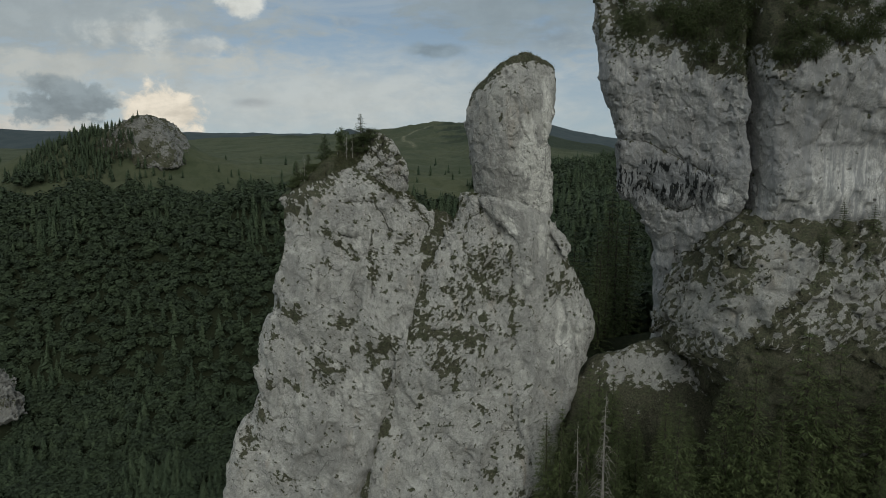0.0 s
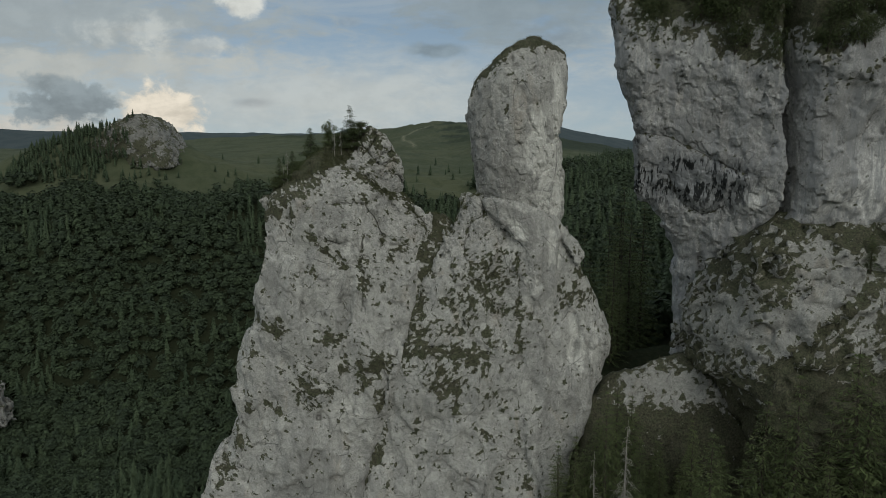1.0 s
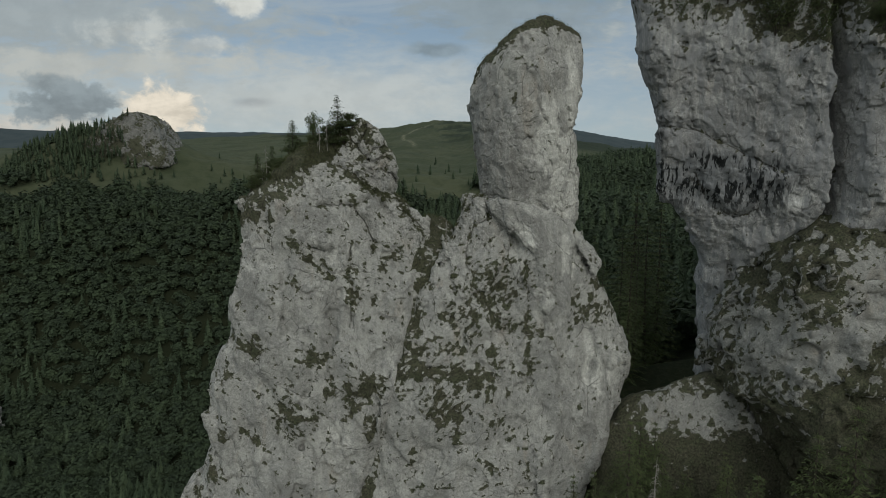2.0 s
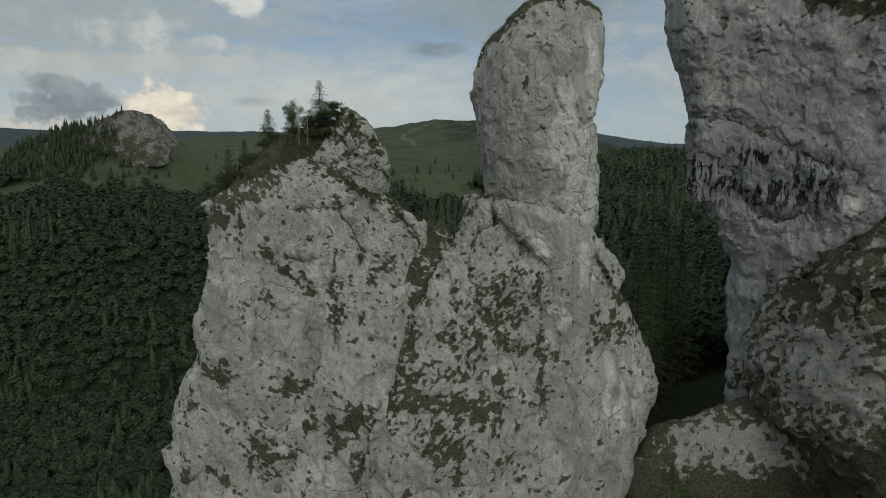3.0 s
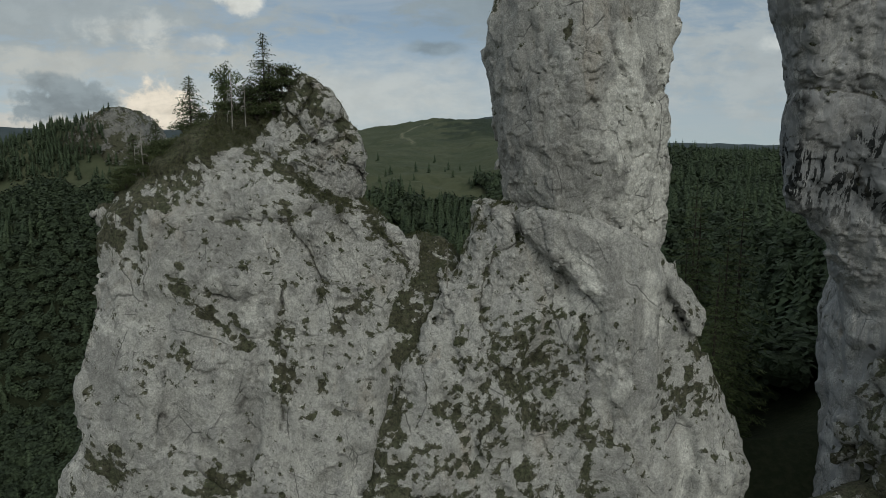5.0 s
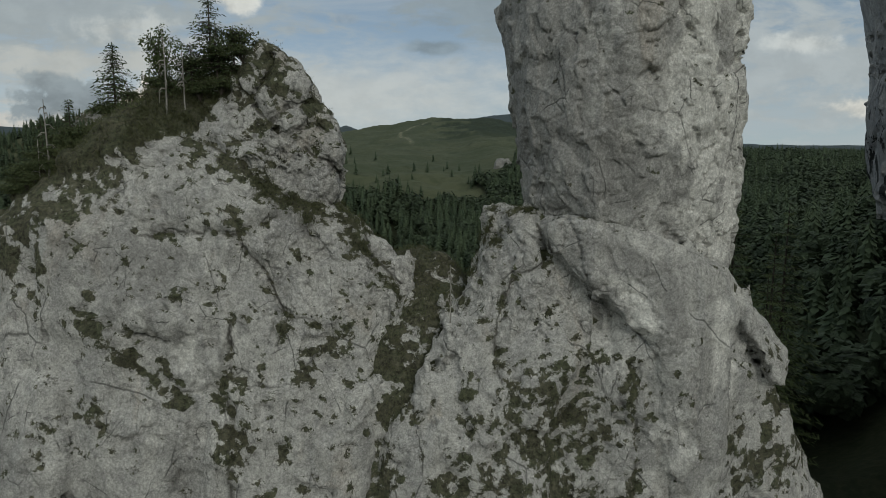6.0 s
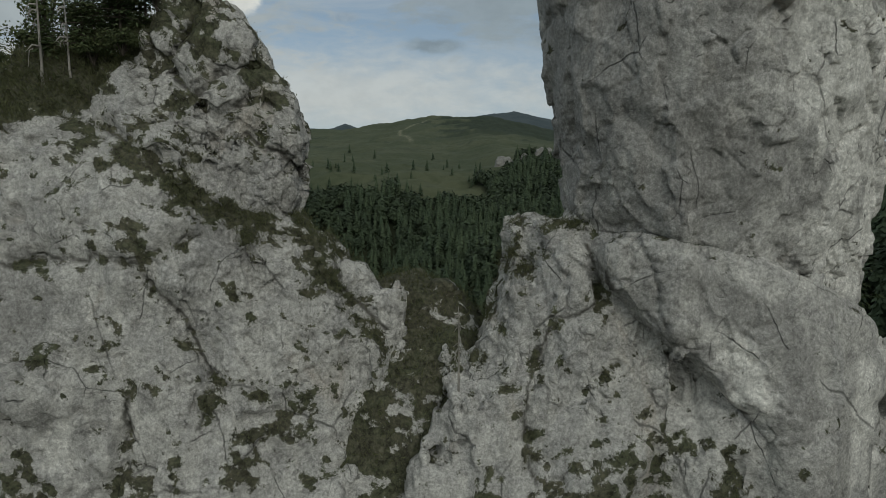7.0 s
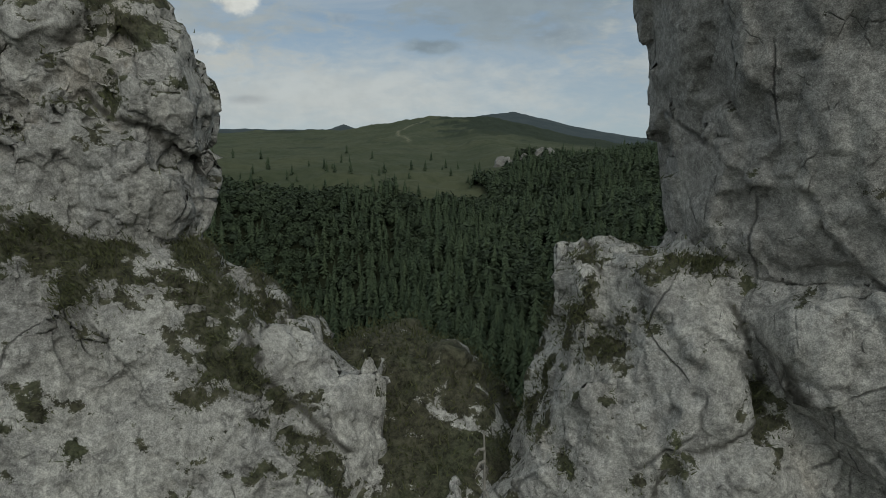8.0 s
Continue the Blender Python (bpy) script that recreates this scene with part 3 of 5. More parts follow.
def dress(name, V, F, mat, zones, moss, slant, label, category="rock", wet=None, cracks=(), tufts=0, bleach=(), stain_shade=(), tuft_low=-99, blade=1.0, clump=1.0, firm=1.0):
    """Refines the side that shows, roughens it and marks where turf grows."""
    V = relax(V, F, 0.3, 1)
    for level, zone in enumerate(zones):
        N = normals(V, F)
        pick = zone(V[F].mean(1), N[F].mean(1))
        V, F = finer(V, F, pick)
        V = relax(V, F, 0.10, 1)
        N = normals(V, F)
        used = np.zeros(len(V), bool)
        used[F[-int(pick.sum()) * 4:].ravel()] = True
        idx = np.nonzero(used)[0]
        p = V[idx].astype(np.float32)
        w = np.stack([sample(ROUGH, p + 5, 6), sample(ROUGH, p + 15, 6), sample(ROUGH, p + 25, 6)], 1) * (0.06, 0.03, 0.015)[level]
        if level == 0:
            tilt, val, gap = cells(skew(p + 2 * w), (2.2, 2.2, 3.6))
            h = sample(ROUGH, p, 5.5) * 0.025 + tilt * 0.55 + (val - 0.5) * 0.10 + (0.8 - np.abs(sample(BUMPS, p + w, (3.0, 3.0, 17)))) * 0.022
            h -= 0.12 * step_(-gap, -0.05, 0.0) * step_(sample(BUMPS, p, 23), -0.2, 0.6)
        elif level == 1:
            tilt, val, gap = cells(skew(p + 2 * w), (0.85, 0.85, 1.4), 5)
            h = sample(ROUGH, p, 2.3) * 0.012 + tilt * 0.24 + (val - 0.5) * 0.045
            h -= 0.06 * step_(-gap, -0.07, 0.0) * step_(sample(BUMPS, p, 7), -0.1, 0.7)
        else:
            tilt, val, gap = cells(skew(p + 2 * w), (0.33, 0.33, 0.5), 9)
            h = sample(ROUGH, p, 0.9) * 0.008 + tilt * 0.11 + (val - 0.5) * 0.02
        if cracks and level < 2:
            h += groove(p, cracks, 0.10 if level else 0.2, 0.07)
        V[idx] += N[idx] * h[:, None]
    N = normals(V, F)
    p = V.astype(np.float32)
    c, k = math.cos(radians(slant)), math.sin(radians(slant))
    q = np.stack([p[:, 0] * c + p[:, 2] * k, p[:, 1], p[:, 2] * c - p[:, 0] * k], 1)
    q = q / clump
    blotch = sample(BUMPS, q, (8.5, 6, 4.6)) * 0.4 + sample(BUMPS, q + 17, (4.2, 3.6, 2.3)) * 0.7
    ragged = sample(ROUGH, p, (3.4, 3.4, 4.2))
    m = 0.85 * moss(p[:, 0], p[:, 1], p[:, 2]) + 0.22 * blotch + 0.15 * ragged + 0.40 * (N[:, 2] - 0.10) + 0.05
    if cracks:
        m += 0.22 * step_(-seam(p[:, 0], p[:, 2], cracks), -0.5, 0.0)
    m = np.clip(0.5 + (m - 0.5) * firm, 0, 1.2)
    at = {"moss": m}
    if cracks:
        j = sample(ROUGH, p, 3.0) * 0.05
        at["crack_shade"] = step_(-seam(p[:, 0] + j, p[:, 2] - j, cracks), -0.10, -0.02) * step_(sample(ROUGH, p, 7), -1.1, -0.2)
    if wet is not None:
        at["wet"] = wet(p)
    for key, spots in (("bleach", bleach), ("stain_shade", stain_shade)):
        if spots:
            at[key] = step_(patches(p[:, 0], p[:, 2], spots) + 0.22 * sample(ROUGH, p, (5, 5, 9)), 0.25, 0.75)
    ob = new(name, mesh_from(name, V, F, mat, **at))
    tagged(ob, label, category)
    if tufts:
        ok = np.nonzero((m > 0.62) & (N[:, 1] < 0.3) & (N[:, 2] > -0.2) & (V[:, 2] > tuft_low))[0]
        ok = ok[rng.permutation(len(ok))[:tufts]]
        TURF.append((ob, V[ok], N[ok], blade))
    return V, N, m


def showing(c, n):
    return (n[:, 1] < 0.35) & (c[:, 2] > -3)


# the broad western crag
LEFT_POLY = [(-30.5, -8), (-28.4, -0.9), (-26.3, 5.5), (-24.6, 10.4), (-23.1, 13.8), (-23.1, 17.6), (-22.7, 21.6), (-21.8, 24.5), (-20.5, 27.8), (-19.3, 32.0), (-20.1, 36.4), (-19.4, 39.4), (-17.4, 41.8), (-14.6, 44.2), (-11.8, 45.9), (-9.4, 47.1), (-8.3, 47.2), (-7.5, 45.6), (-6.8, 41.5), (-5.6, 39.4), (-4.0, 38.75), (-2.7, 37.9), (-1.8, 36.9), (-0.8, 35.8), (-1.3, 33.6), (-1.6, 30.4), (-2.6, 26), (-3.7, 20), (-6.0, 14), (-8.5, 7), (-10.7, -0.9), (-12, -14), (-31, -14)]


def left_front(x, z):
    y = np.interp(z, [-14, 0, 20, 30, 34, 38, 41.0, 47], [62.0, 63.4, 64.6, 65.4, 65.95, 66.7, 68.0, 71.3])
    y = y - 0.55 * step_(z, 33.5, 34.2) * step_(-z, -38.5, -35) * np.exp(-((x + 12.6) / 2.8) ** 2)
    return y + 0.20 * np.maximum(x + 12, 0) + 0.12 * np.maximum(-16 - x, 0)


def slab_back(depth):
    return lambda x, z: 73.5 + depth + 0 * x - 0.10 * (z - 20)


LEFT_HIGH = [(-12.6, 33.2, 2.8, 0.7, -38, 1.2), (-14.0, 30.7, 0.9, 0.6, 0, 1), (-17.0, 39.0, 3.4, 1.6, 40, 0.95), (-18.3, 36.6, 1.5, 0.7, 30, 0.9), (-13.6, 39.6, 1.6, 0.5, 20, 0.8), (-15.6, 36.9, 1.1, 0.5, 35, 0.8), (-8.5, 38.4, 0.6, 0.5, 0, 0.8), (-8.0, 30.0, 0.6, 2.1, 0, 1.0), (-6.3, 29.1, 0.5, 0.8, 0, 0.8), (-19.2, 25.3, 1.5, 0.5, -20, 1), (-17.4, 24.6, 0.9, 1.5, 0, 1), (-11.8, 23.6, 2.0, 0.8, -10, 1), (-9.8, 20.8, 2.8, 1.0, -10, 0.9), (-6.4, 20.8, 1.0, 0.8, 0, 1), (-14.9, 19.4, 1.1, 2.0, 0, 1), (-4.2, 33.2, 1.4, 0.9, 40, 0.8), (-7.0, 39.6, 3.2, 0.5, -36, 0.9), (-2.4, 36.8, 1.2, 0.4, -50, -0.5), (-3.1, 37.0, 1.6, 0.25, -55, 1.0)]
LEFT_LOW = [(-12.3, 18.1, 2.1, 0.8, 10, 1), (-13.7, 16.4, 1.3, 0.8, 0, 0.9), (-17.7, 15.7, 1.3, 0.5, -30, 1), (-22.2, 12.2, 1.0, 1.0, 0, 1), (-23.7, 9.0, 1.2, 1.1, 0, 1), (-19.1, 4.4, 1.5, 0.9, 0, 1.1), (-19.2, 10.8, 0.4, 0.9, 0, 0.8), (-20.7, 15.7, 0.5, 1.3, 0, 0.8), (-6.3, 16.4, 0.9, 2.4, 20, 1), (-7.2, 21.1, 1.3, 1.2, 0, 0.8), (-20.2, 21.9, 0.7, 0.8, 0, 0.7), (-8.6, 19.2, 0.5, 0.9, 0, 0.8), (-24.5, 6.5, 0.5, 0.7, 0, 0.9)]
LEFT_CRACKS = [[(-8.2, 37.9), (-7.9, 37.2), (-7.3, 36.5), (-6.9, 35.5), (-6.4, 34.3), (-6.6, 33.3)], [(-10.2, 41.8), (-8.8, 41.0), (-6.8, 39.5), (-5.4, 39.0)], [(-8.4, 34.5), (-8.7, 31.6), (-8.2, 29.7), (-8.6, 26.6)], [(-14.0, 34.6), (-12.0, 34.0), (-10.7, 33.6)], [(-12, 37.8), (-9.2, 38), (-8.2, 37.9), (-6.6, 38.6)], [(-4.4, 39.0), (-3.2, 38.0), (-2.9, 36.7), (-1.6, 35.4)]]


def summit_turf(x, z):
    """Turf over the sloping top of the western crag."""
    return 1.0 * step_(z - np.interp(x, [-22, -17, -14, -10.5, -8.5, -7], [37.5, 39.8, 40.6, 42.2, 44.8, 47]), -0.3, 0.6)


V, F = carve(LEFT_POLY, left_front, slab_back(3.5), (-34, 58, -13), (2, 82, 50), 0.33, 2.6, rim=lambda x, z: 70.4 + 1.2 * step_(x, -7, -4),
             blocky=lambda p: step_(p[:, 0], -10, -6) * step_(p[:, 2], 35, 37) * 0.8, extra=lambda p: groove(p, LEFT_CRACKS, 0.45, 0.30))
left_crag = dress("limestone_crag", V, F, LIMESTONE, (showing, lambda c, n: (n[:, 1] < 0.2) & (c[:, 0] > -13) & (c[:, 2] > 29), lambda c, n: (n[:, 1] < 0.1) & (c[:, 0] > -7.5) & (c[:, 2] > 33.5)),
                  lambda x, y, z: 0.62 * patches(x, z, LEFT_HIGH + LEFT_LOW) + summit_turf(x, z), -35, "pale grey limestone crag with turf ledges and small trees on top", cracks=LEFT_CRACKS, tufts=9000, stain_shade=[(-12.3, 36.4, 2.6, 1.6, -10, 1), (-17.5, 29, 1.0, 3.0, 15, 0.9), (-14, 9, 3.0, 4.5, 0, 0.9), (-10.5, 28, 1.2, 4, 0, 0.6), (-9.0, 5, 1.2, 5, -15, 0.7), (-5.8, 38.2, 1.2, 0.7, -30, 0.6)], bleach=[(-9.5, 33, 1.2, 2.5, 0, 0.6), (-11, 16, 2.5, 2, 0, 0.5)])

LV, LN, LM = left_crag
ok = np.nonzero((summit_turf(LV[:, 0], LV[:, 2]) > 0.5) & (LN[:, 1] < 0.5) & (LM > 0.5))[0]
ok = ok[rng.permutation(len(ok))[:9000]]
TURF.append((TURF[-1][0], LV[ok], LN[ok], 1.25))

# the overhanging head on its shoulder
HEAD_POLY = [(-8.8, 46.3), (-7.9, 46.9), (-6.9, 46.2), (-6.2, 45.1), (-5.2, 43.7), (-4.4, 42.5), (-4.05, 41.3), (-4.3, 40.3), (-4.6, 39.2), (-4.9, 38.8), (-5.8, 38.9), (-6.8, 39.6), (-8.2, 40.5), (-9.4, 41.3), (-10.0, 42.7), (-9.2, 44.4)]
HEAD_CRACKS = [[(-7.6, 41.2), (-7.1, 40.9), (-6.2, 41.6), (-5.9, 41.5), (-5.4, 41.1), (-4.8, 40.9), (-4.3, 40.1)], [(-8.3, 43.6), (-7.3, 42.5), (-6.5, 41.9), (-6.2, 41.6), (-6.4, 40.7), (-6.9, 39.9)], [(-7.3, 42.5), (-6.6, 43.2), (-5.6, 43.4)], [(-8.3, 43.6), (-7.4, 44.6), (-7.2, 45.6)], [(-8.3, 43.6), (-9.4, 42.6)], [(-6.5, 41.9), (-5.4, 42.6), (-4.8, 42.2)]]
V, F = carve(HEAD_POLY, lambda x, z: 68.9 + 0.30 * np.maximum(z - 42, 0) + 0.12 * np.maximum(x + 6, 0) ** 2, lambda x, z: 75.0 + 0 * x, (-13, 66, 36), (-1, 79, 50), 0.2, 1.1, rim=71.2, blocky=lambda p: 1.6, extra=lambda p: groove(p, HEAD_CRACKS, 0.24, 0.30), amount=0.28)
head = dress("fractured_boulder", V, F, LIMESTONE, (lambda c, n: n[:, 1] < 0.4, lambda c, n: n[:, 1] < 0.1, lambda c, n: (n[:, 1] < 0.0) & (c[:, 2] < 42)), lambda x, y, z: 0.6 * patches(x, z, [(-8.4, 45.5, 1.6, 1.0, -45, 1.3), (-6.3, 43.9, 1.3, 0.4, -45, 1.0), (-5.3, 42.4, 0.6, 0.4, 0, 0.8), (-7.7, 42.0, 0.4, 0.8, 0, 0.7)]), -40, "cracked limestone boulder overhanging the shoulder of the crag", cracks=HEAD_CRACKS, tufts=700)

# the eastern crag below the pinnacle
RIGHT_POLY = [(-12.0, -14), (-10.6, -0.6), (-9.0, 6.5), (-6.8, 11.8), (-5.6, 17.7), (-4.4, 22.1), (-2.8, 27.8), (-1.2, 31.4), (0.1, 34.6), (0.8, 36.3), (1.4, 38.0), (1.5, 39.1), (2.2, 39.5), (3.6, 39.2), (6.6, 38.6), (13.2, 36.3), (14.2, 34.0), (15.0, 32.8), (15.8, 31.0), (17.3, 27.1), (19.0, 23.5), (18.9, 21.4), (17.6, 17.7), (16.2, 14.0), (14.5, 9.5), (13.8, 5.7), (13, -14)]


def right_front(x, z):
    y = np.interp(z, [-14, 0, 15, 25, 32, 36, 39], [61.5, 62.9, 64.5, 65.6, 66.3, 67.2, 67.9])
    return y + 0.38 * np.maximum(x - 10, 0) + 0.12 * np.maximum(4 - x, 0) + 0.6 * bell(x, z, 6.3, 33.8, 2.6, 2.0)


RIGHT_HIGH = [(4.4, 30.6, 3.1, 1.3, 35, 0.9), (5.8, 29.0, 2.1, 0.9, 35, 0.9), (2.1, 27.1, 1.7, 0.9, -20, 1), (6.4, 26.4, 1.7, 0.7, -10, 1), (0.4, 24.7, 2.0, 0.7, 10, 0.9), (2.4, 22.2, 2.1, 0.9, -10, 1), (5.1, 23.6, 2.0, 0.5, -30, 0.9), (8.5, 22.9, 0.9, 0.9, 0, 1.1), (-1.6, 22.2, 1.6, 0.9, 0, 1), (13.8, 29.1, 3.1, 0.9, 30, 0.9), (15.2, 27.4, 2.1, 0.8, 20, 1), (11.2, 25.0, 0.9, 0.9, 0, 1.1), (11.1, 26.6, 2.1, 0.5, 10, 0.8), (12.0, 32.5, 0.9, 0.7, 0, 0.9), (-3.3, 26.4, 1.1, 2.7, 0, 1.2), (2.0, 37.6, 0.5, 0.4, -45, 1.2)]
RIGHT_LOW = [(1.1, 18.6, 1.2, 2.0, -10, 1), (-0.9, 18.9, 1.1, 1.5, 0, 0.9), (3.7, 21.1, 1.3, 0.5, 0, 0.8), (5.4, 17.2, 1.0, 0.9, 0, 1), (4.4, 13.0, 1.0, 0.7, 0, 1), (8.5, 12.7, 0.8, 1.1, 0, 1), (6.2, 8.8, 0.9, 0.9, 0, 1), (5.9, 5.9, 0.8, 0.9, 0, 1), (9.2, 8.1, 0.8, 1.2, 0, 1), (9.6, 3.0, 1.3, 0.8, 0, 1), (-2.8, 12.7, 0.3, 1.9, 0, 1.1), (-0.9, 11.2, 1.7, 0.3, 5, 0.9), (1.7, 15.8, 0.6, 0.9, 0, 0.8), (-4.2, 22.6, 0.7, 1.3, 0, 1), (1.2, 36.6, 0.5, 0.7, 0, 0.9)]
RIGHT_CRACKS = [[(2.9, 35.2), (3.2, 36.0), (3.6, 36.2), (4.2, 36.4), (4.6, 36.7), (4.6, 37.2), (4.4, 37.9), (4.1, 38.5)], [(2.4, 37.6), (2.5, 38.3), (2.7, 39.1)], [(2.9, 35.2), (2.4, 33.5), (2.6, 31.8)], [(8.0, 32.5), (8.4, 29), (8.0, 25), (8.6, 21)], [(11.2, 33), (11.0, 30), (11.6, 27)]]
V, F = carve(RIGHT_POLY, right_front, slab_back(2.0), (-14, 58, -13), (23, 80, 43), 0.33, 2.2, rim=70.4,
             blocky=lambda p: 0.45 * step_(-p[:, 0], -3, 0) * step_(p[:, 2], 26, 32), extra=lambda p: groove(p, RIGHT_CRACKS, 0.4, 0.22))
right_crag = dress("limestone_crag", V, F, LIMESTONE, (showing, lambda c, n: (n[:, 1] < 0.2) & (c[:, 0] < 12.5) & (c[:, 2] > 29), lambda c, n: (n[:, 1] < 0.1) & (c[:, 0] < 6.5) & (c[:, 2] > 33.5)),
                   lambda x, y, z: 0.62 * patches(x, z, RIGHT_HIGH + RIGHT_LOW) + 0.10 * step_(-x, -9, -5) * step_(z, 14, 20) * step_(-z, -33, -30), 42, "pale grey limestone crag mottled with dark turf below a pinnacle", cracks=RIGHT_CRACKS, tufts=8000, bleach=[(12.2, 31.5, 0.5, 2.0, 0, 1), (15, 22, 2, 2.5, 0, 0.8), (9.5, 29, 1.0, 3.5, 0, 0.5)], stain_shade=[(10.5, 20, 1.5, 6, 10, 0.6), (4, 7, 2, 4, 0, 0.6), (14.5, 17, 1.5, 4, 15, 0.5)])

# the slab between the crag and the pinnacle, its lower edge overhanging
SLAB_POLY = [(4.5, 38.5), (5.4, 38.7), (7.0, 38.5), (9.1, 37.9), (11.2, 36.9), (12.8, 35.7), (12.8, 32), (12.6, 27.0), (12.2, 16), (10.4, 14), (9.8, 22), (9.2, 31.0), (8.9, 33.0), (8.4, 33.7), (7.4, 34.3), (6.0, 35.5), (4.8, 36.6), (4.4, 37.6)]
V, F = carve(SLAB_POLY, lambda x, z: 66.3 + 0.05 * (z - 34) + 0.25 * np.maximum(6 - x, 0) + 0.3 * np.maximum(x - 9.5, 0), lambda x, z: 72 + 0 * x, (1, 63, 13), (16, 75, 42), 0.25, 0.6, ribs=0.06, amount=0.3)
# the dark wedge along the lower edge is the underside's shade, painted on
dress("rock_slab", V, F, LIMESTONE, (lambda c, n: n[:, 1] < 0.4, lambda c, n: (n[:, 1] < 0.1) & (c[:, 0] < 9.5)), lambda x, y, z: -0.3 + 0 * x, 0, "smooth grey limestone slab wedged below the pinnacle", cracks=[[(4.5, 37.6), (4.9, 36.4), (6.1, 35.4), (7.4, 34.25), (8.3, 33.75)]], bleach=[(7.9, 35.0, 1.1, 0.55, -55, 1.4), (11.8, 33, 0.5, 2, 0, 0.9)], stain_shade=[(6.4, 35.7, 1.7, 0.35, -40, 0.9), (7.2, 37.0, 2.2, 0.6, -25, 0.7), (9.6, 34.5, 0.7, 1.8, 0, 0.8)])

# the pinnacle
TOWER_POLY = [(4.1, 38.9), (4.0, 39.6), (3.85, 40.6), (3.85, 41.6), (3.5, 43.2), (3.2, 44.2), (3.15, 45.2), (2.55, 47.4), (2.6, 48.7), (3.2, 50.3), (5.0, 52.8), (7.7, 54.8), (8.8, 55.4), (11.2, 55.3), (13.1, 54.5), (13.8, 53.4), (13.7, 50.0), (12.8, 46.5), (12.7, 43.6), (13.3, 41.2), (13.5, 38.4), (13.5, 36.6), (13.0, 35.3), (11.6, 35.9), (9.3, 37.0), (7.0, 37.9), (5.0, 38.4)]


def tower_front(x, z):
    y = np.interp(z, [33, 38, 39.5, 42, 46, 50, 56], [66.8, 66.7, 66.3, 65.7, 65.3, 65.4, 67.5])
    return y + 0.30 * np.maximum(x - 8, 0) ** 1.3 + 0.58 * np.maximum(6.4 - x, 0) ** 1.3


TOWER_CRACKS = [[(6.0, 49.8), (6.3, 48.6), (6.6, 47.2)], [(9.0, 47.5), (8.8, 44.5), (8.9, 42)], [(10.9, 46), (10.7, 43), (11.2, 40.5)], [(4.2, 45), (4.6, 42.5), (5.6, 40.5)]]
V, F = carve(TOWER_POLY, tower_front, lambda x, z: 74.0 + 0 * x, (0, 62, 33), (17, 78, 58), 0.25, 1.0, rim=70.5, ribs=0.14, amount=0.5, extra=lambda p: groove(p, TOWER_CRACKS, 0.4, 0.14))
# the dark tone on its left side is partly painted shade
tower = dress("rock_pinnacle", V, F, LIMESTONE, (lambda c, n: n[:, 1] < 0.4, lambda c, n: (n[:, 1] < 0.1) & (c[:, 2] < 47)),
              lambda x, y, z: 0.62 * patches(x, z, [(4.6, 51.4, 2.5, 0.6, 45, 1.0), (9.5, 54.8, 3, 0.8, 0, 1.2), (6.0, 48.9, 0.2, 0.8, 0, 1.1), (6.5, 47.4, 0.3, 0.5, 0, 1.1), (7.4, 50.6, 1.0, 0.3, -20, 0.9)]) - 0.14 + 0.95 * step_(z - np.interp(x, [2, 4, 6, 8, 10, 14], [49.6, 51.0, 52.6, 54.0, 54.5, 53.8]), -0.5, 0.5), 20, "tall pale limestone pinnacle with a grassy cap", tufts=1500, bleach=[(11.8, 39.6, 1.5, 2.4, 10, 1.1), (10.2, 43, 1.3, 4.5, 8, 0.9), (12.3, 46, 0.7, 5, 0, 0.7)], stain_shade=[(5.0, 42.0, 2.4, 3.0, 15, 1.0), (6.5, 40.2, 2.8, 1.0, -12, 0.9), (7.0, 52, 2, 1.2, 0, 0.4), (4.2, 47.5, 1.2, 3.5, 0, 0.8)])

# the great overhanging cliff
CLIFF_POLY = [(22, 78), (19.0, 67), (18.9, 62.4), (18.7, 60.5), (18.7, 56.4), (19.7, 51.3), (21.0, 48.5), (21.4, 44.5), (21.2, 41.2), (21.9, 38.0), (23.6, 35.9), (25.4, 34.4), (27.8, 32.4), (28.4, 28.2), (28.8, 24.3), (29.2, 21.5), (29.4, 10), (70, 10), (70, 78)]


def chimney(z):
    return np.interp(z, [30, 35, 37, 40, 44, 46.5, 49, 52.5, 60], [33.4, 35.2, 36.4, 36.2, 36.0, 35.3, 35.5, 34.3, 33.8])


def cliff_front(x, z):
    y = np.interp(z, [10, 25, 30, 34, 36, 40, 44, 47, 52, 58, 64, 78], [77.5, 77, 76.5, 74.4, 73.4, 71.8, 70.3, 69.6, 68.1, 67.8, 71, 82])
    y = y - np.interp(z, [30, 40, 44], [0.62, 0.58, 0.44]) * np.clip(x - 24, 0, 14) - 0.06 * np.maximum(x - 38, 0)
    c = chimney(z)
    return y + 5.5 * np.exp(-((x - c) / 0.50) ** 2) - 0.9 * step_(x, c, c + 1.0)



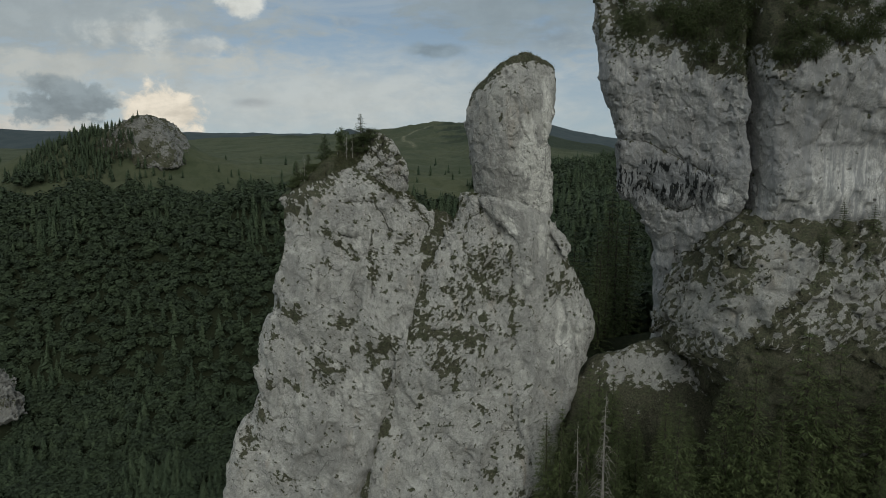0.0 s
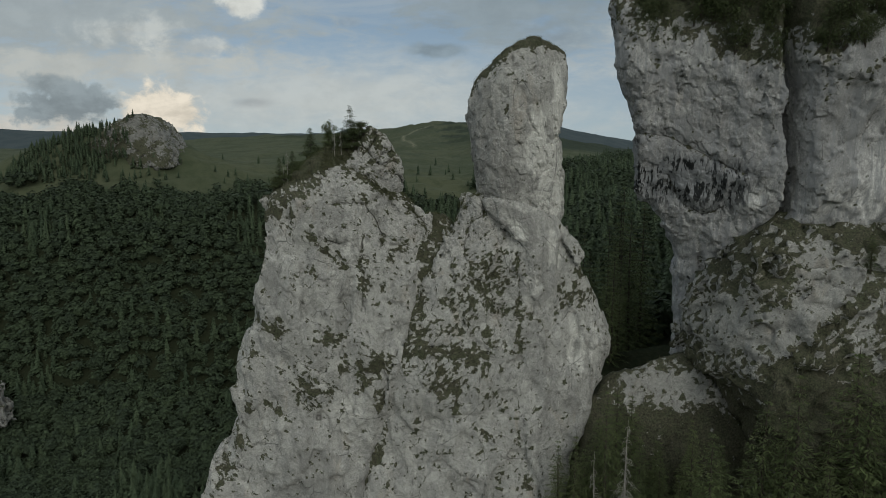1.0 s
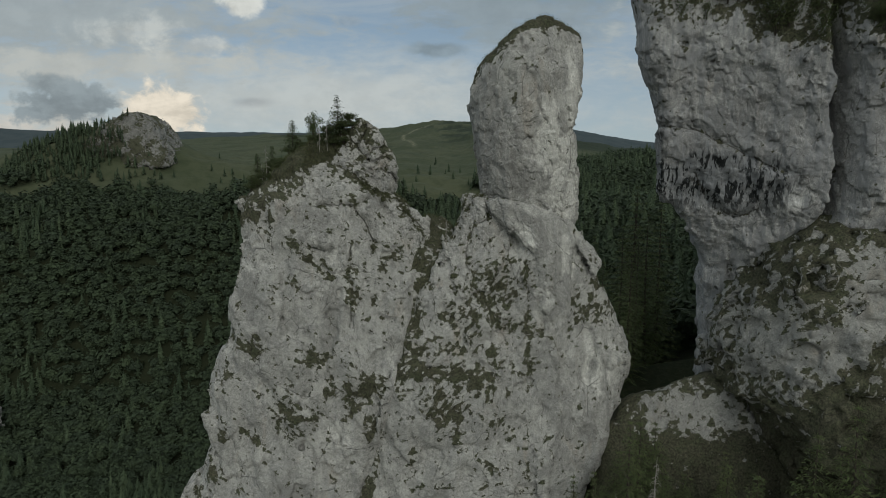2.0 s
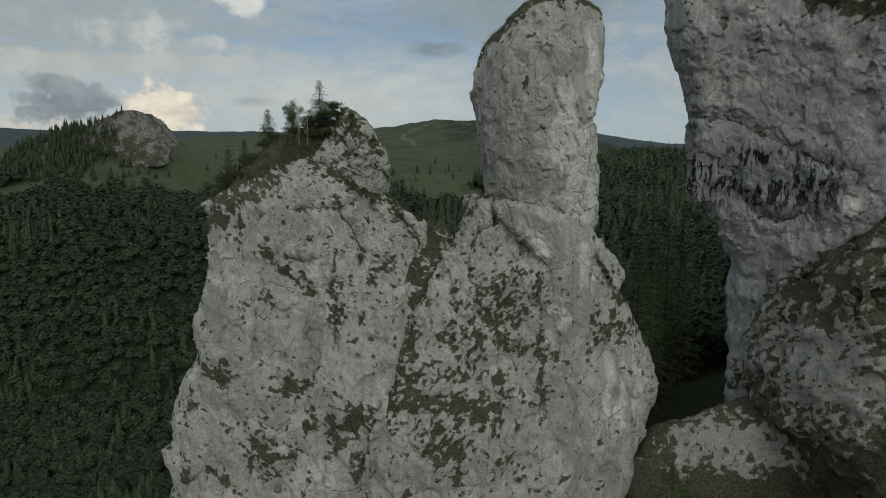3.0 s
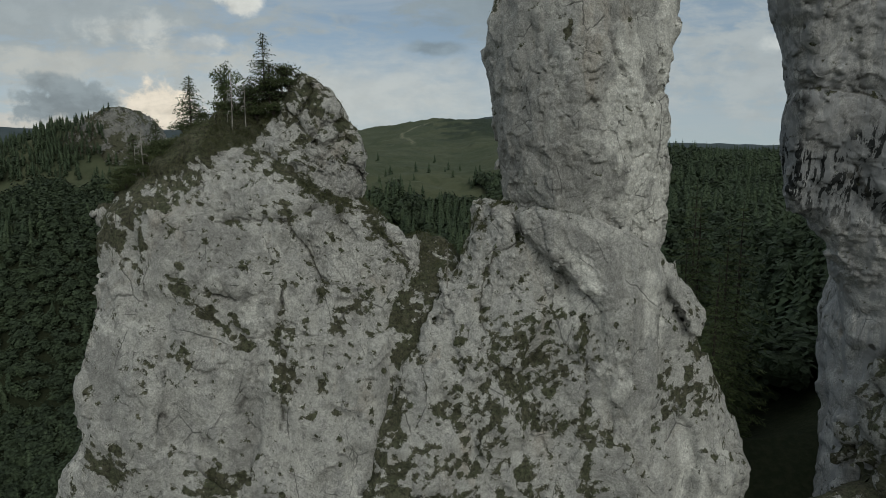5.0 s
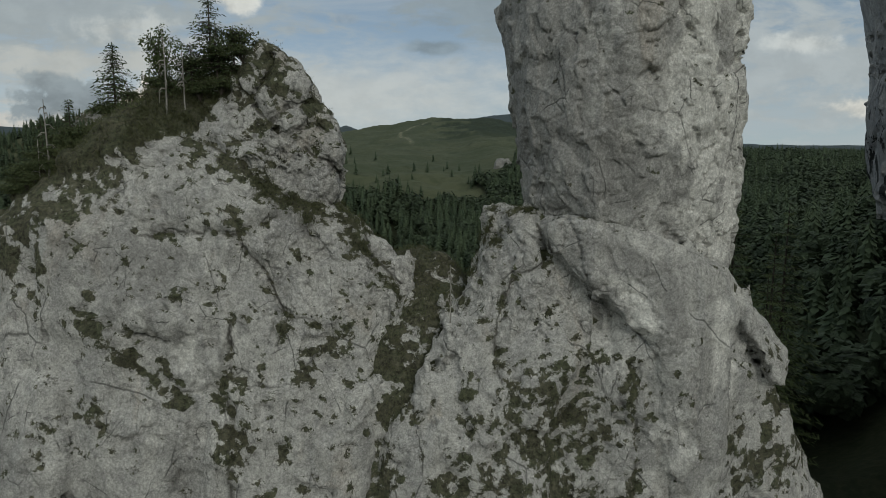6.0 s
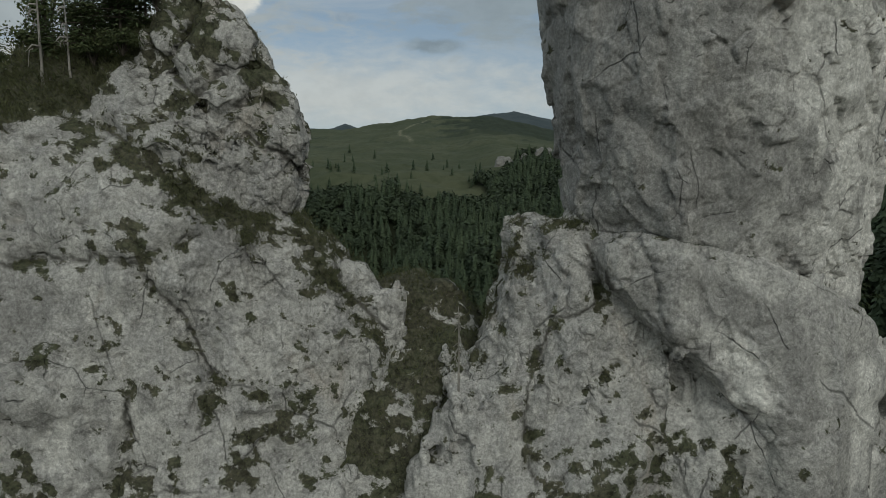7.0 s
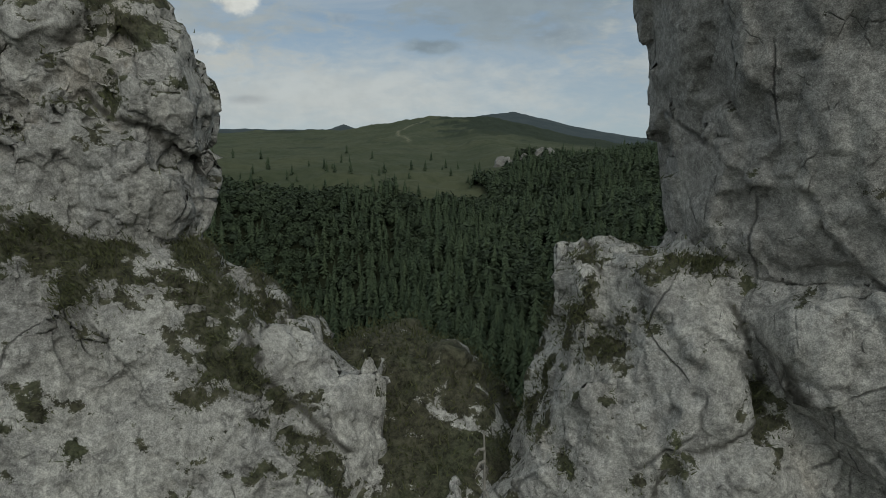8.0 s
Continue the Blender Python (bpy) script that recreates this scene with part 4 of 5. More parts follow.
CLIFF_SPOTS = [(25, 58.6, 5, 1.3, 5, 0.9), (31, 57.2, 5, 1.2, -10, 0.9), (36, 58, 5, 2.4, 0, 1.1), (40.5, 50.5, 3.0, 0.7, 50, 1.0), (36.5, 53.5, 0.8, 2.5, 10, 1.0), (30.5, 53.2, 3, 0.7, -25, 0.8), (38.5, 50, 2.0, 0.6, 20, 0.9), (26.2, 52.2, 0.8, 0.4, 20, 1), (27.9, 50.8, 0.8, 0.4, 20, 1), (32, 52.3, 2.5, 0.8, -20, 0.7)]
CLIFF_CRACKS = [[(33.4, 54.5), (34.3, 52.5), (35.5, 49.0), (35.3, 46.5), (36.0, 44), (36.2, 40), (36.4, 37)], [(22, 45.6), (25, 45.2), (28, 43.4), (31, 41.5), (33.5, 40.4)], [(25.5, 41), (27, 38), (29.5, 36.5), (31, 37.5)], [(43.5, 52), (42.6, 48), (41, 44.5)], [(29.5, 34), (30.4, 30), (30, 26)]]
V, F = carve(CLIFF_POLY, cliff_front, lambda x, z: 88 + 0 * x, (17, 55, 12), (56, 90, 76), 0.40, 2.2, amount=0.85, rim=lambda x, z: np.interp(z, [30, 36], [78.0, 72.6]), ribs=0.07, blocky=lambda p: 0.45 + 0.35 * step_(-p[:, 2], -42, -36) + 0.25 * step_(p[:, 2], 52, 56), extra=lambda p: groove(p, CLIFF_CRACKS, 0.6, 0.4))
cliff = dress("overhanging_cliff", V, F, LIMESTONE_WET, (lambda c, n: (n[:, 1] < 0.5) & (c[:, 0] < 50), lambda c, n: (n[:, 1] < 0.3) & (c[:, 0] < 38) & (c[:, 2] > 33) & (c[:, 2] < 53)),
              lambda x, y, z: 0.62 * patches(x, z, CLIFF_SPOTS) - 0.1 + 0.55 * step_(z + 0.9 * np.sin(x * 0.9) + 0.7 * np.sin(x * 2.3) + 2.2 * np.exp(-((x - 33.5) / 2.6) ** 2), 52.2, 54.8), 30, "huge grey overhanging limestone cliff with black water streaks", "cliff",
              wet=lambda p: step_(sample(ROUGH, p, 18), -1.8, -0.4) * step_(p[:, 2], 34.5 + 0.25 * (33 - p[:, 0]), 39) * step_(-p[:, 2], -46.0 + 0.30 * (p[:, 0] - 23), -43.5 + 0.30 * (p[:, 0] - 23)) * step_(-p[:, 0], -34.5, -31), cracks=CLIFF_CRACKS, tufts=5000, bleach=[(44, 39.5, 6, 3, 0, 1.0), (33, 38.5, 1.2, 1.4, 0, 1.0), (24.5, 54, 3, 1.5, 0, 0.5)], stain_shade=[(38, 45, 2.2, 5, 15, 0.9), (29, 42, 6, 3, -20, 0.9), (30, 47, 5, 2, 0, 0.5), (42, 50, 2, 5, 10, 0.6), (32, 27, 3, 6, 0, 0.7)])

# the buttress at the cliff's foot, and the rocky saddle
BUTT_POLY = [(33.4, 13.3), (31, 18.4), (28.8, 19.2), (28.3, 23.3), (29.2, 27.2), (30.6, 30.4), (32.3, 33.5), (34.6, 36.3), (38.3, 37), (43, 37), (50, 36), (64, 36), (64, -14), (35, -14), (34, 5)]
V, F = carve(BUTT_POLY, lambda x, z: np.interp(z, [-14, 5, 15, 24, 30, 34, 38], [54.5, 56.5, 57.8, 59.3, 60.5, 62, 66]) + 0.9 * np.maximum(33 - x, 0) + 1.6 * np.maximum(30.8 - x, 0) - 0.06 * np.maximum(x - 38, 0), lambda x, z: 74 + 0 * x, (25, 48, -10), (56, 78, 40), 0.45, 1.6, blocky=lambda p: 2.2)
dress("rock_buttress", V, F, LIMESTONE_SHADED, (lambda c, n: n[:, 1] < 0.3,),
      lambda x, y, z: 0.62 * patches(x, z, [(32.8, 31.5, 3.5, 1.8, 55, 0.9), (42, 34.5, 8, 1.6, -10, 0.9), (36, 25, 4, 0.7, 40, 0.8), (39, 28, 4, 0.7, 40, 0.8), (34, 21, 3, 0.8, 35, 0.8), (31.5, 24, 0.6, 3, 10, 0.7), (45, 18, 9, 5, 0, 1.2), (36, 15, 6, 4, 0, 1.2), (31.0, 24.5, 1.0, 3.5, 10, -0.7), (38.5, 29.5, 5, 1.2, 42, -0.6), (34.5, 26.5, 3.5, 0.8, 48, -0.6), (36.5, 33.6, 2.2, 1.2, 10, -0.8)]) + 0.27 + 0.35 * step_(-z, -25, -20), 45, "turfed limestone buttress at the foot of the cliff", tufts=7000, clump=np.array([2.8, 1.2, 0.8]), firm=1.35, blade=1.6)
SADDLE_POLY = [(15, 12), (17.8, 16.6), (19.9, 18.9), (22.8, 20.4), (27, 21.8), (29.9, 22.6), (34, 23.3), (38, 20), (38, -10), (13, -10)]
V, F = carve(SADDLE_POLY, lambda x, z: np.interp(z, [-10, 5, 12, 18, 23], [62, 65, 67, 69, 73]) + 0 * x, lambda x, z: 80 + 0 * x, (10, 58, -8), (40, 84, 28), 0.5, 2.4, rim=70.5, taper=0.8)
dress("rock_outcrop", V, F, LIMESTONE_SHADED, (lambda c, n: n[:, 1] < 0.3,), lambda x, y, z: 0.62 * patches(x, z, [(24, 21, 8, 1.2, 12, 0.8), (32, 21.5, 4, 2, 0, 1.1), (29.5, 21.5, 3, 2.0, 0, 0.9), (25, 17, 4, 1.6, 8, -0.4)]) + 0.20 + 0.8 * step_(-z - 0.6 * np.sin(x), -15.7, -13.7) + 0.5 * step_(-x, -21.5, -19.5), 20, "low grassy limestone outcrop in the gap below the cliff", tufts=4000, clump=1.2, firm=1.2, blade=1.6)

# the turf gully between the two crags
GULLY_POLY = [(-14, -14), (-12, -3), (-9.5, 6), (-7.5, 12), (-6.3, 17), (-5.0, 22), (-4.0, 27), (-3.4, 31), (-2.8, 36.2), (-1.2, 36.7), (0.0, 36.5), (1.2, 35.8), (2.4, 33), (3, 28), (3, -14)]
V, F = carve(GULLY_POLY, lambda x, z: np.interp(z, [-14, 0, 15, 25, 31, 33.5, 35, 36, 37.5], [63.4, 64.8, 66.2, 67.0, 67.6, 68.2, 69.5, 71.0, 74]) + 0 * x, lambda x, z: 77.5 + 0 * x, (-16, 60, -13), (5, 80, 40), 0.3, 0.8, amount=0.5, rim=73.5, taper=1.2)
dress("turf_gully", V, F, LIMESTONE, (lambda c, n: (n[:, 1] < 0.6) & (c[:, 2] > 20),), lambda x, y, z: 0.75 + 0 * x, 0, "steep grassy gully and saddle between two limestone crags", "grass slope", tufts=13000, tuft_low=29, blade=1.5)
KNOB_POLY = [(-0.9, 35.1), (-0.6, 36.2), (-0.1, 36.8), (0.6, 36.7), (1.1, 36.0), (1.4, 35.1)]
V, F = carve(KNOB_POLY, lambda x, z: 71.2 + 0 * x, lambda x, z: 73.6 + 0 * x, (-3, 68, 33), (3, 76, 39), 0.15, 0.9, rim=72.2, amount=0.5)
dress("boulder", V, F, LIMESTONE, (lambda c, n: n[:, 1] < 0.4,), lambda x, y, z: 0.68 + 0 * x, 0, "small mossy limestone boulder on the grassy saddle")

# the rocky top of the far hill, and an outcrop in the woods
def far_rock(label, cx, cy, poly, deep, step, slant, mossy):
    pts = [(cx + a, b) for a, b in poly]
    xs, zs = [a for a, _ in pts], [b for _, b in pts]
    V, F = carve(pts, lambda x, z: cy + slant * (z - min(zs)), lambda x, z: cy + deep + 0 * x, (min(xs) - 4, cy - 4, min(zs) - 2), (max(xs) + 4, cy + deep + 6, max(zs) + 4), step, 4.0, amount=2.2, ribs=0.3, blocky=lambda p: 2.0)
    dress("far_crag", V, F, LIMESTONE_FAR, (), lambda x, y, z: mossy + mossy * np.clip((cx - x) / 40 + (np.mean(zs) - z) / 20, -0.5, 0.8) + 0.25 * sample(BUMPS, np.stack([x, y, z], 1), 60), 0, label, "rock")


far_rock("small pale rock summit on the wooded hill", -238, 424, [(-38, 48), (-36, 62), (-30, 69), (-24, 73), (-18, 79), (-12, 86), (-4, 91), (4, 93), (13, 92), (19, 87), (24, 82), (30, 70), (36, 62), (40, 50)], 48, 1.2, 0.40, 0.46)
far_rock("pale limestone outcrop among the forest trees", -208, 246, [(-8, -70), (-7, -58), (-3, -46), (3, -42), (8, -50), (11, -60), (12, -70)], 9, 0.7, 0.1, -0.2)
for i, (dx, w, h) in enumerate([(0, 16, 9), (19, 12, 6), (34, 20, 10), (56, 14, 7)]):
    foot = float(ground_height(np.array([[50.0 + dx]]), np.array([[505.0]]))[0, 0]) - 1
    far_rock("low pale rock band at the edge of the far woods", 50 + dx, 505 + 3 * i, [(-w / 2, foot - 12), (-w / 2 + 2, foot + h * 0.5), (-w * 0.2, foot + h), (w * 0.3, foot + h * 0.9), (w / 2, foot + h * 0.4), (w / 2 + 2, foot - 12)], 12, 1.6, 0.2, -0.5)


# ---- trees of the woods ----
def ball(n_round, n_up, r):
    """Quads of a lumpy ellipsoid."""
    th, ph = np.meshgrid(np.arange(n_round) * 2 * np.pi / n_round, (np.arange(n_up + 1) / n_up) * np.pi, indexing="ij")
    v = np.stack([np.sin(ph) * np.cos(th), np.sin(ph) * np.sin(th), np.cos(ph)], -1) * r
    i = np.arange(n_round * (n_up + 1)).reshape(n_round, n_up + 1)
    j = np.roll(i, -1, 0)
    return v.reshape(-1, 3), np.stack([i[:, :-1], i[:, 1:], j[:, 1:], j[:, :-1]], -1).reshape(-1, 4)


def cards(centre, normal, size, spin, long=1.0):
    """One quad a point, its face along the normal."""
    n = normal / np.linalg.norm(normal, axis=1)[:, None]
    a = np.cross(n, np.where(np.abs(n[:, 2:]) < 0.9, [[0, 0, 1.0]], [[1.0, 0, 0]]))
    a /= np.linalg.norm(a, axis=1)[:, None]
    b = np.cross(n, a)
    c, s = np.cos(spin)[:, None], np.sin(spin)[:, None]
    a, b = (a * c + b * s) * size[:, None] * long, (b * c - a * s) * size[:, None]
    v = np.stack([centre - a, centre - b * 0.8, centre + a, centre + b], 1)
    return v.reshape(-1, 3), np.arange(len(centre) * 4).reshape(-1, 4)


def broadleaf_crown(seed, n=120):
    """A crown about 9 m high and 8 m wide, its foot at nought."""
    g = np.random.default_rng(seed)
    lumps = g.normal(size=(13, 3))
    lumps[:, 2] = np.abs(lumps[:, 2]) * 0.9
    lumps /= np.linalg.norm(lumps, axis=1)[:, None]
    far_out = g.uniform(0.65, 1.2, 13)
    d = g.normal(size=(n, 3))
    d[:, 2] = d[:, 2] * 0.8 + 0.4
    d /= np.linalg.norm(d, axis=1)[:, None]
    bulge = (np.exp(-((1 - d @ lumps.T) / 0.08)) * far_out).max(1)
    r = 0.62 + 0.44 * bulge + g.normal(size=n) * 0.05
    v1, f1 = cards(d * r[:, None] * [4.0, 4.0, 4.4] + [0, 0, 6.0], d * 0.7 + [0, 0, 0.8] + g.normal(size=(n, 3)) * 0.45, g.uniform(0.34, 0.68, n) * (120 / n) ** 0.45, g.uniform(0, 6.3, n), 1.35)
    v0, f0 = ball(7, 4, 1.0)
    k = 0.50 + 0.30 * np.exp(-((1 - (v0 / np.linalg.norm(v0, axis=1)[:, None]) @ lumps.T) / 0.16)).max(1)
    v0 = v0 * k[:, None] * [4.0, 4.0, 4.2] + [0, 0, 5.6]
    return np.concatenate([v0, v1]), np.concatenate([f0, f1 + len(v0)])


def spruce_crown(seed, tiers=16, around=7):
    """A spire about 15 m high and 6 m wide, its foot at nought."""
    g = np.random.default_rng(seed)
    vs = []
    for i in range(tiers):
        s = i / (tiers - 1)
        z, r = 1.2 + 13.2 * s, 3.7 * (1 - s) ** 0.75 + 0.2
        for a in np.arange(around) * 2 * np.pi / around + g.uniform(0, 6):
            rr, aa = r * g.uniform(0.7, 1.25), a + g.normal() * 0.25
            c, q = np.array([np.cos(aa), np.sin(aa), 0]), np.array([-np.sin(aa), np.cos(aa), 0])
            z0 = z + g.normal() * 0.3
            w = (1.5 / around) * rr + 0.10
            vs += [[0, 0, z0 + 0.7], c * rr * 0.6 + q * w + [0, 0, z0 - 0.12 * rr], c * rr + [0, 0, z0 - 0.34 * rr], c * rr * 0.6 - q * w + [0, 0, z0 - 0.12 * rr]]
    v = np.array([np.asarray(x, float) for x in vs])
    f = np.arange(len(v)).reshape(-1, 4)
    v0, f0 = ball(5, 3, 1.0)
    v0 = v0 * [1.3, 1.3, 6.4] + [0, 0, 6.4]
    return np.concatenate([v0, v]), np.concatenate([f0, f + len(v0)])


def make_woods(name, shapes, places, sizes, mat, label, g):
    Vs, Fs, Ts, n = [], [], [], 0
    for (x, y, z), s in zip(places, sizes):
        v, f = shapes[g.integers(len(shapes) - 3) if y < 250 else -1 - g.integers(3)]
        a = g.uniform(0, 6.3)
        c, q = math.cos(a), math.sin(a)
        w = s * g.uniform(0.85, 1.15)
        Vs.append(np.stack([(v[:, 0] * c - v[:, 1] * q) * w + x, (v[:, 0] * q + v[:, 1] * c) * w + y, v[:, 2] * s + z], 1))
        Fs.append(f + n)
        Ts.append(np.full(len(v), g.random()))
        n += len(v)
    ob = new(name, mesh_from(name, np.concatenate(Vs), np.concatenate(Fs), mat, smooth=False, tint=np.concatenate(Ts)))
    tagged(ob, label, "forest", kind="stuff")


def plant_woods():
    g = np.random.default_rng(5)
    gx, gy = np.meshgrid(np.arange(-440, 460, 4.5), np.arange(84, 700, 3.6), indexing="ij")
    x, y = (gx + g.uniform(-2.7, 2.7, gx.shape)).ravel(), (gy + g.uniform(-2.2, 2.2, gy.shape)).ravel()
    thin = (y < 420) | (g.random(len(x)) < 0.6)
    keep = (wood_edge(x, y) > 0) & thin & (np.hypot((x - 76) / 44, (y - 496) / 15) > 1) & (np.abs(x) < 0.84 * y + 22) & ~((y < 97) & (x > 20))
    keep &= (np.hypot(x + 208, y - 244) > 11) & ~((x < -45) & (y < 185)) & ~((np.abs(x) <= 45) & (y < 120) & (x < 15))
    hill = (bell(x, y, -290, 448, 62, 42) > 0.35) & (x < -225) & (x > -318) & (g.random(len(x)) < 0.8) & (y + 0.2 * (x + 290) < 472)
    stray = (wood_edge(x, y) <= 0) & (wood_edge(x, y) > -60) & (g.random(len(x)) < 0.035) & (np.abs(x) < 0.84 * y)
    keep |= stray
    p = np.stack([x, y, 0 * x], 1)
    n = sample(ROUGH, p, 130)
    conifer = (n + 0.9 * step_(x, -75, -20) + 0.7 * bell(x, y, -70, 200, 60, 80) + 0.5 * step_(y, 370, 400) + g.normal(size=len(x)) * 0.5) > 1.0
    conifer |= stray | hill | ((np.abs(x - 20) < 85) & (y < 345) & (g.random(len(x)) < np.where((x > 22) & (y < 330), 0.28, 0.68)))
    z = ground_height(x, y) - 1.0
    b, c = keep & ~conifer, (keep & conifer) | hill
    size = lambda m, lo, hi: g.uniform(lo, hi, int(m.sum()))
    n_h = 330
    hx, hy = -316 + 114 * g.random(n_h), 405 + 60 * g.random(n_h)
    good = (hx + 0.9 * (hy - 405) < -232) | (g.random(n_h) < 0.10)
    extra = np.stack([hx, hy, ground_height(hx, hy) - 0.6], 1)[good]
    # on the ledges of the rock summit, and single trees out on the meadow
    lx = -270 + 40 * g.random(90)
    lz = 60 + (np.interp(lx, [-272, -262, -248, -240, -232], [66, 74, 89, 95, 97]) - 62) * g.random(90) ** 1.3
    mx, my = g.uniform(-200, 40, 26), 425 + 330 * g.random(26) ** 2.6
    mx[:2], my[:2] = (-225, -218), 1960
    extra = np.concatenate([extra, np.stack([lx, 420.5 + 0.40 * (lz - 50), lz - 1.5], 1), np.stack([mx, my, ground_height(mx, my) - 0.5], 1)])
    make_woods("beech_woods", [broadleaf_crown(40 + i) for i in range(7)] + [broadleaf_crown(50 + i, 64) for i in range(3)], np.stack([x, y, z], 1)[b], size(b, 0.74, 1.06), BROADLEAF, "dense dark green beech forest covering the steep slope", g)
    make_woods("spruce_woods", [spruce_crown(60 + i) for i in range(6)] + [spruce_crown(70 + i, 12, 5) for i in range(3)], np.concatenate([np.stack([x, y, z], 1)[c], extra]), np.concatenate([size(c, 0.55, 0.95) * np.where(stray | hill, 0.62, 1.0)[c], g.uniform(0.4, 0.8, len(extra) - 116), g.uniform(0.22, 0.48, 90), g.uniform(0.4, 0.85, 26)]), NEEDLES, "dark spruce trees among the forest and along its edge", g)


plant_woods()


# ---- turf on the ledges ----
def make_turf(rock, at, n, blade, g):
    k = 4
    c, d = np.repeat(at, k, 0), np.repeat(n, k, 0) * 0.5 + [0, 0, 0.8]
    d = d + g.normal(size=d.shape) * 0.5
    d /= np.linalg.norm(d, axis=1)[:, None]
    side = np.cross(d, g.normal(size=d.shape))
    side /= np.linalg.norm(side, axis=1)[:, None]
    h, w = blade * g.uniform(0.04, 0.11, len(c))[:, None], blade * g.uniform(0.006, 0.014, len(c))[:, None]
    c = c + g.normal(size=c.shape) * 0.11
    v = np.stack([c - side * w - d * 0.04, c + side * w - d * 0.04, c + d * h + [0, -0.03, -0.02]], 1).reshape(-1, 3)
    me = mesh_from("turf", v, np.arange(len(v)).reshape(-1, 3), GRASS, smooth=False, tint=np.repeat(g.random(len(c)), 3))
    tagged(part("turf", me, rock, "short dry olive grass on the ledges"), kind="stuff")


for rock_, at_, n_, blade_ in TURF:
    make_turf(rock_, at_, n_, blade_, rng)


# ---- near trees and shrubs ----
def tube(path, radii, sides=6):
    """A tapered stick along a path."""
    path, radii = np.array(path, float), np.array(radii, float)
    t = np.gradient(path, axis=0)
    t /= np.linalg.norm(t, axis=1)[:, None]
    ref = np.where(np.abs(t[:, 2:]) > 0.9, [[1.0, 0, 0]], [[0, 0, 1.0]])
    a = np.cross(t, ref)
    a /= np.linalg.norm(a, axis=1)[:, None]
    b = np.cross(t, a)
    th = np.arange(sides) * 2 * np.pi / sides
    v = path[:, None] + radii[:, None, None] * (np.cos(th)[None, :, None] * a[:, None] + np.sin(th)[None, :, None] * b[:, None])
    i = np.arange(len(path) * sides).reshape(len(path), sides)
    j = np.roll(i, -1, 1)
    return v.reshape(-1, 3), np.stack([i[:-1], j[:-1], j[1:], i[1:]], -1).reshape(-1, 4)


def join(pieces):
    Vs, Fs, n = [], [], 0
    for v, f in pieces:
        Vs.append(v)
        Fs.append(f + n)
        n += len(v)
    return np.concatenate(Vs), np.concatenate(Fs)


def trunk_path(h, g, lean=0.02):
    z = np.linspace(-0.6, h, 9)
    return np.stack([np.cumsum(g.normal(size=9)) * lean * h * 0.1, np.cumsum(g.normal(size=9)) * lean * h * 0.1, z], 1)


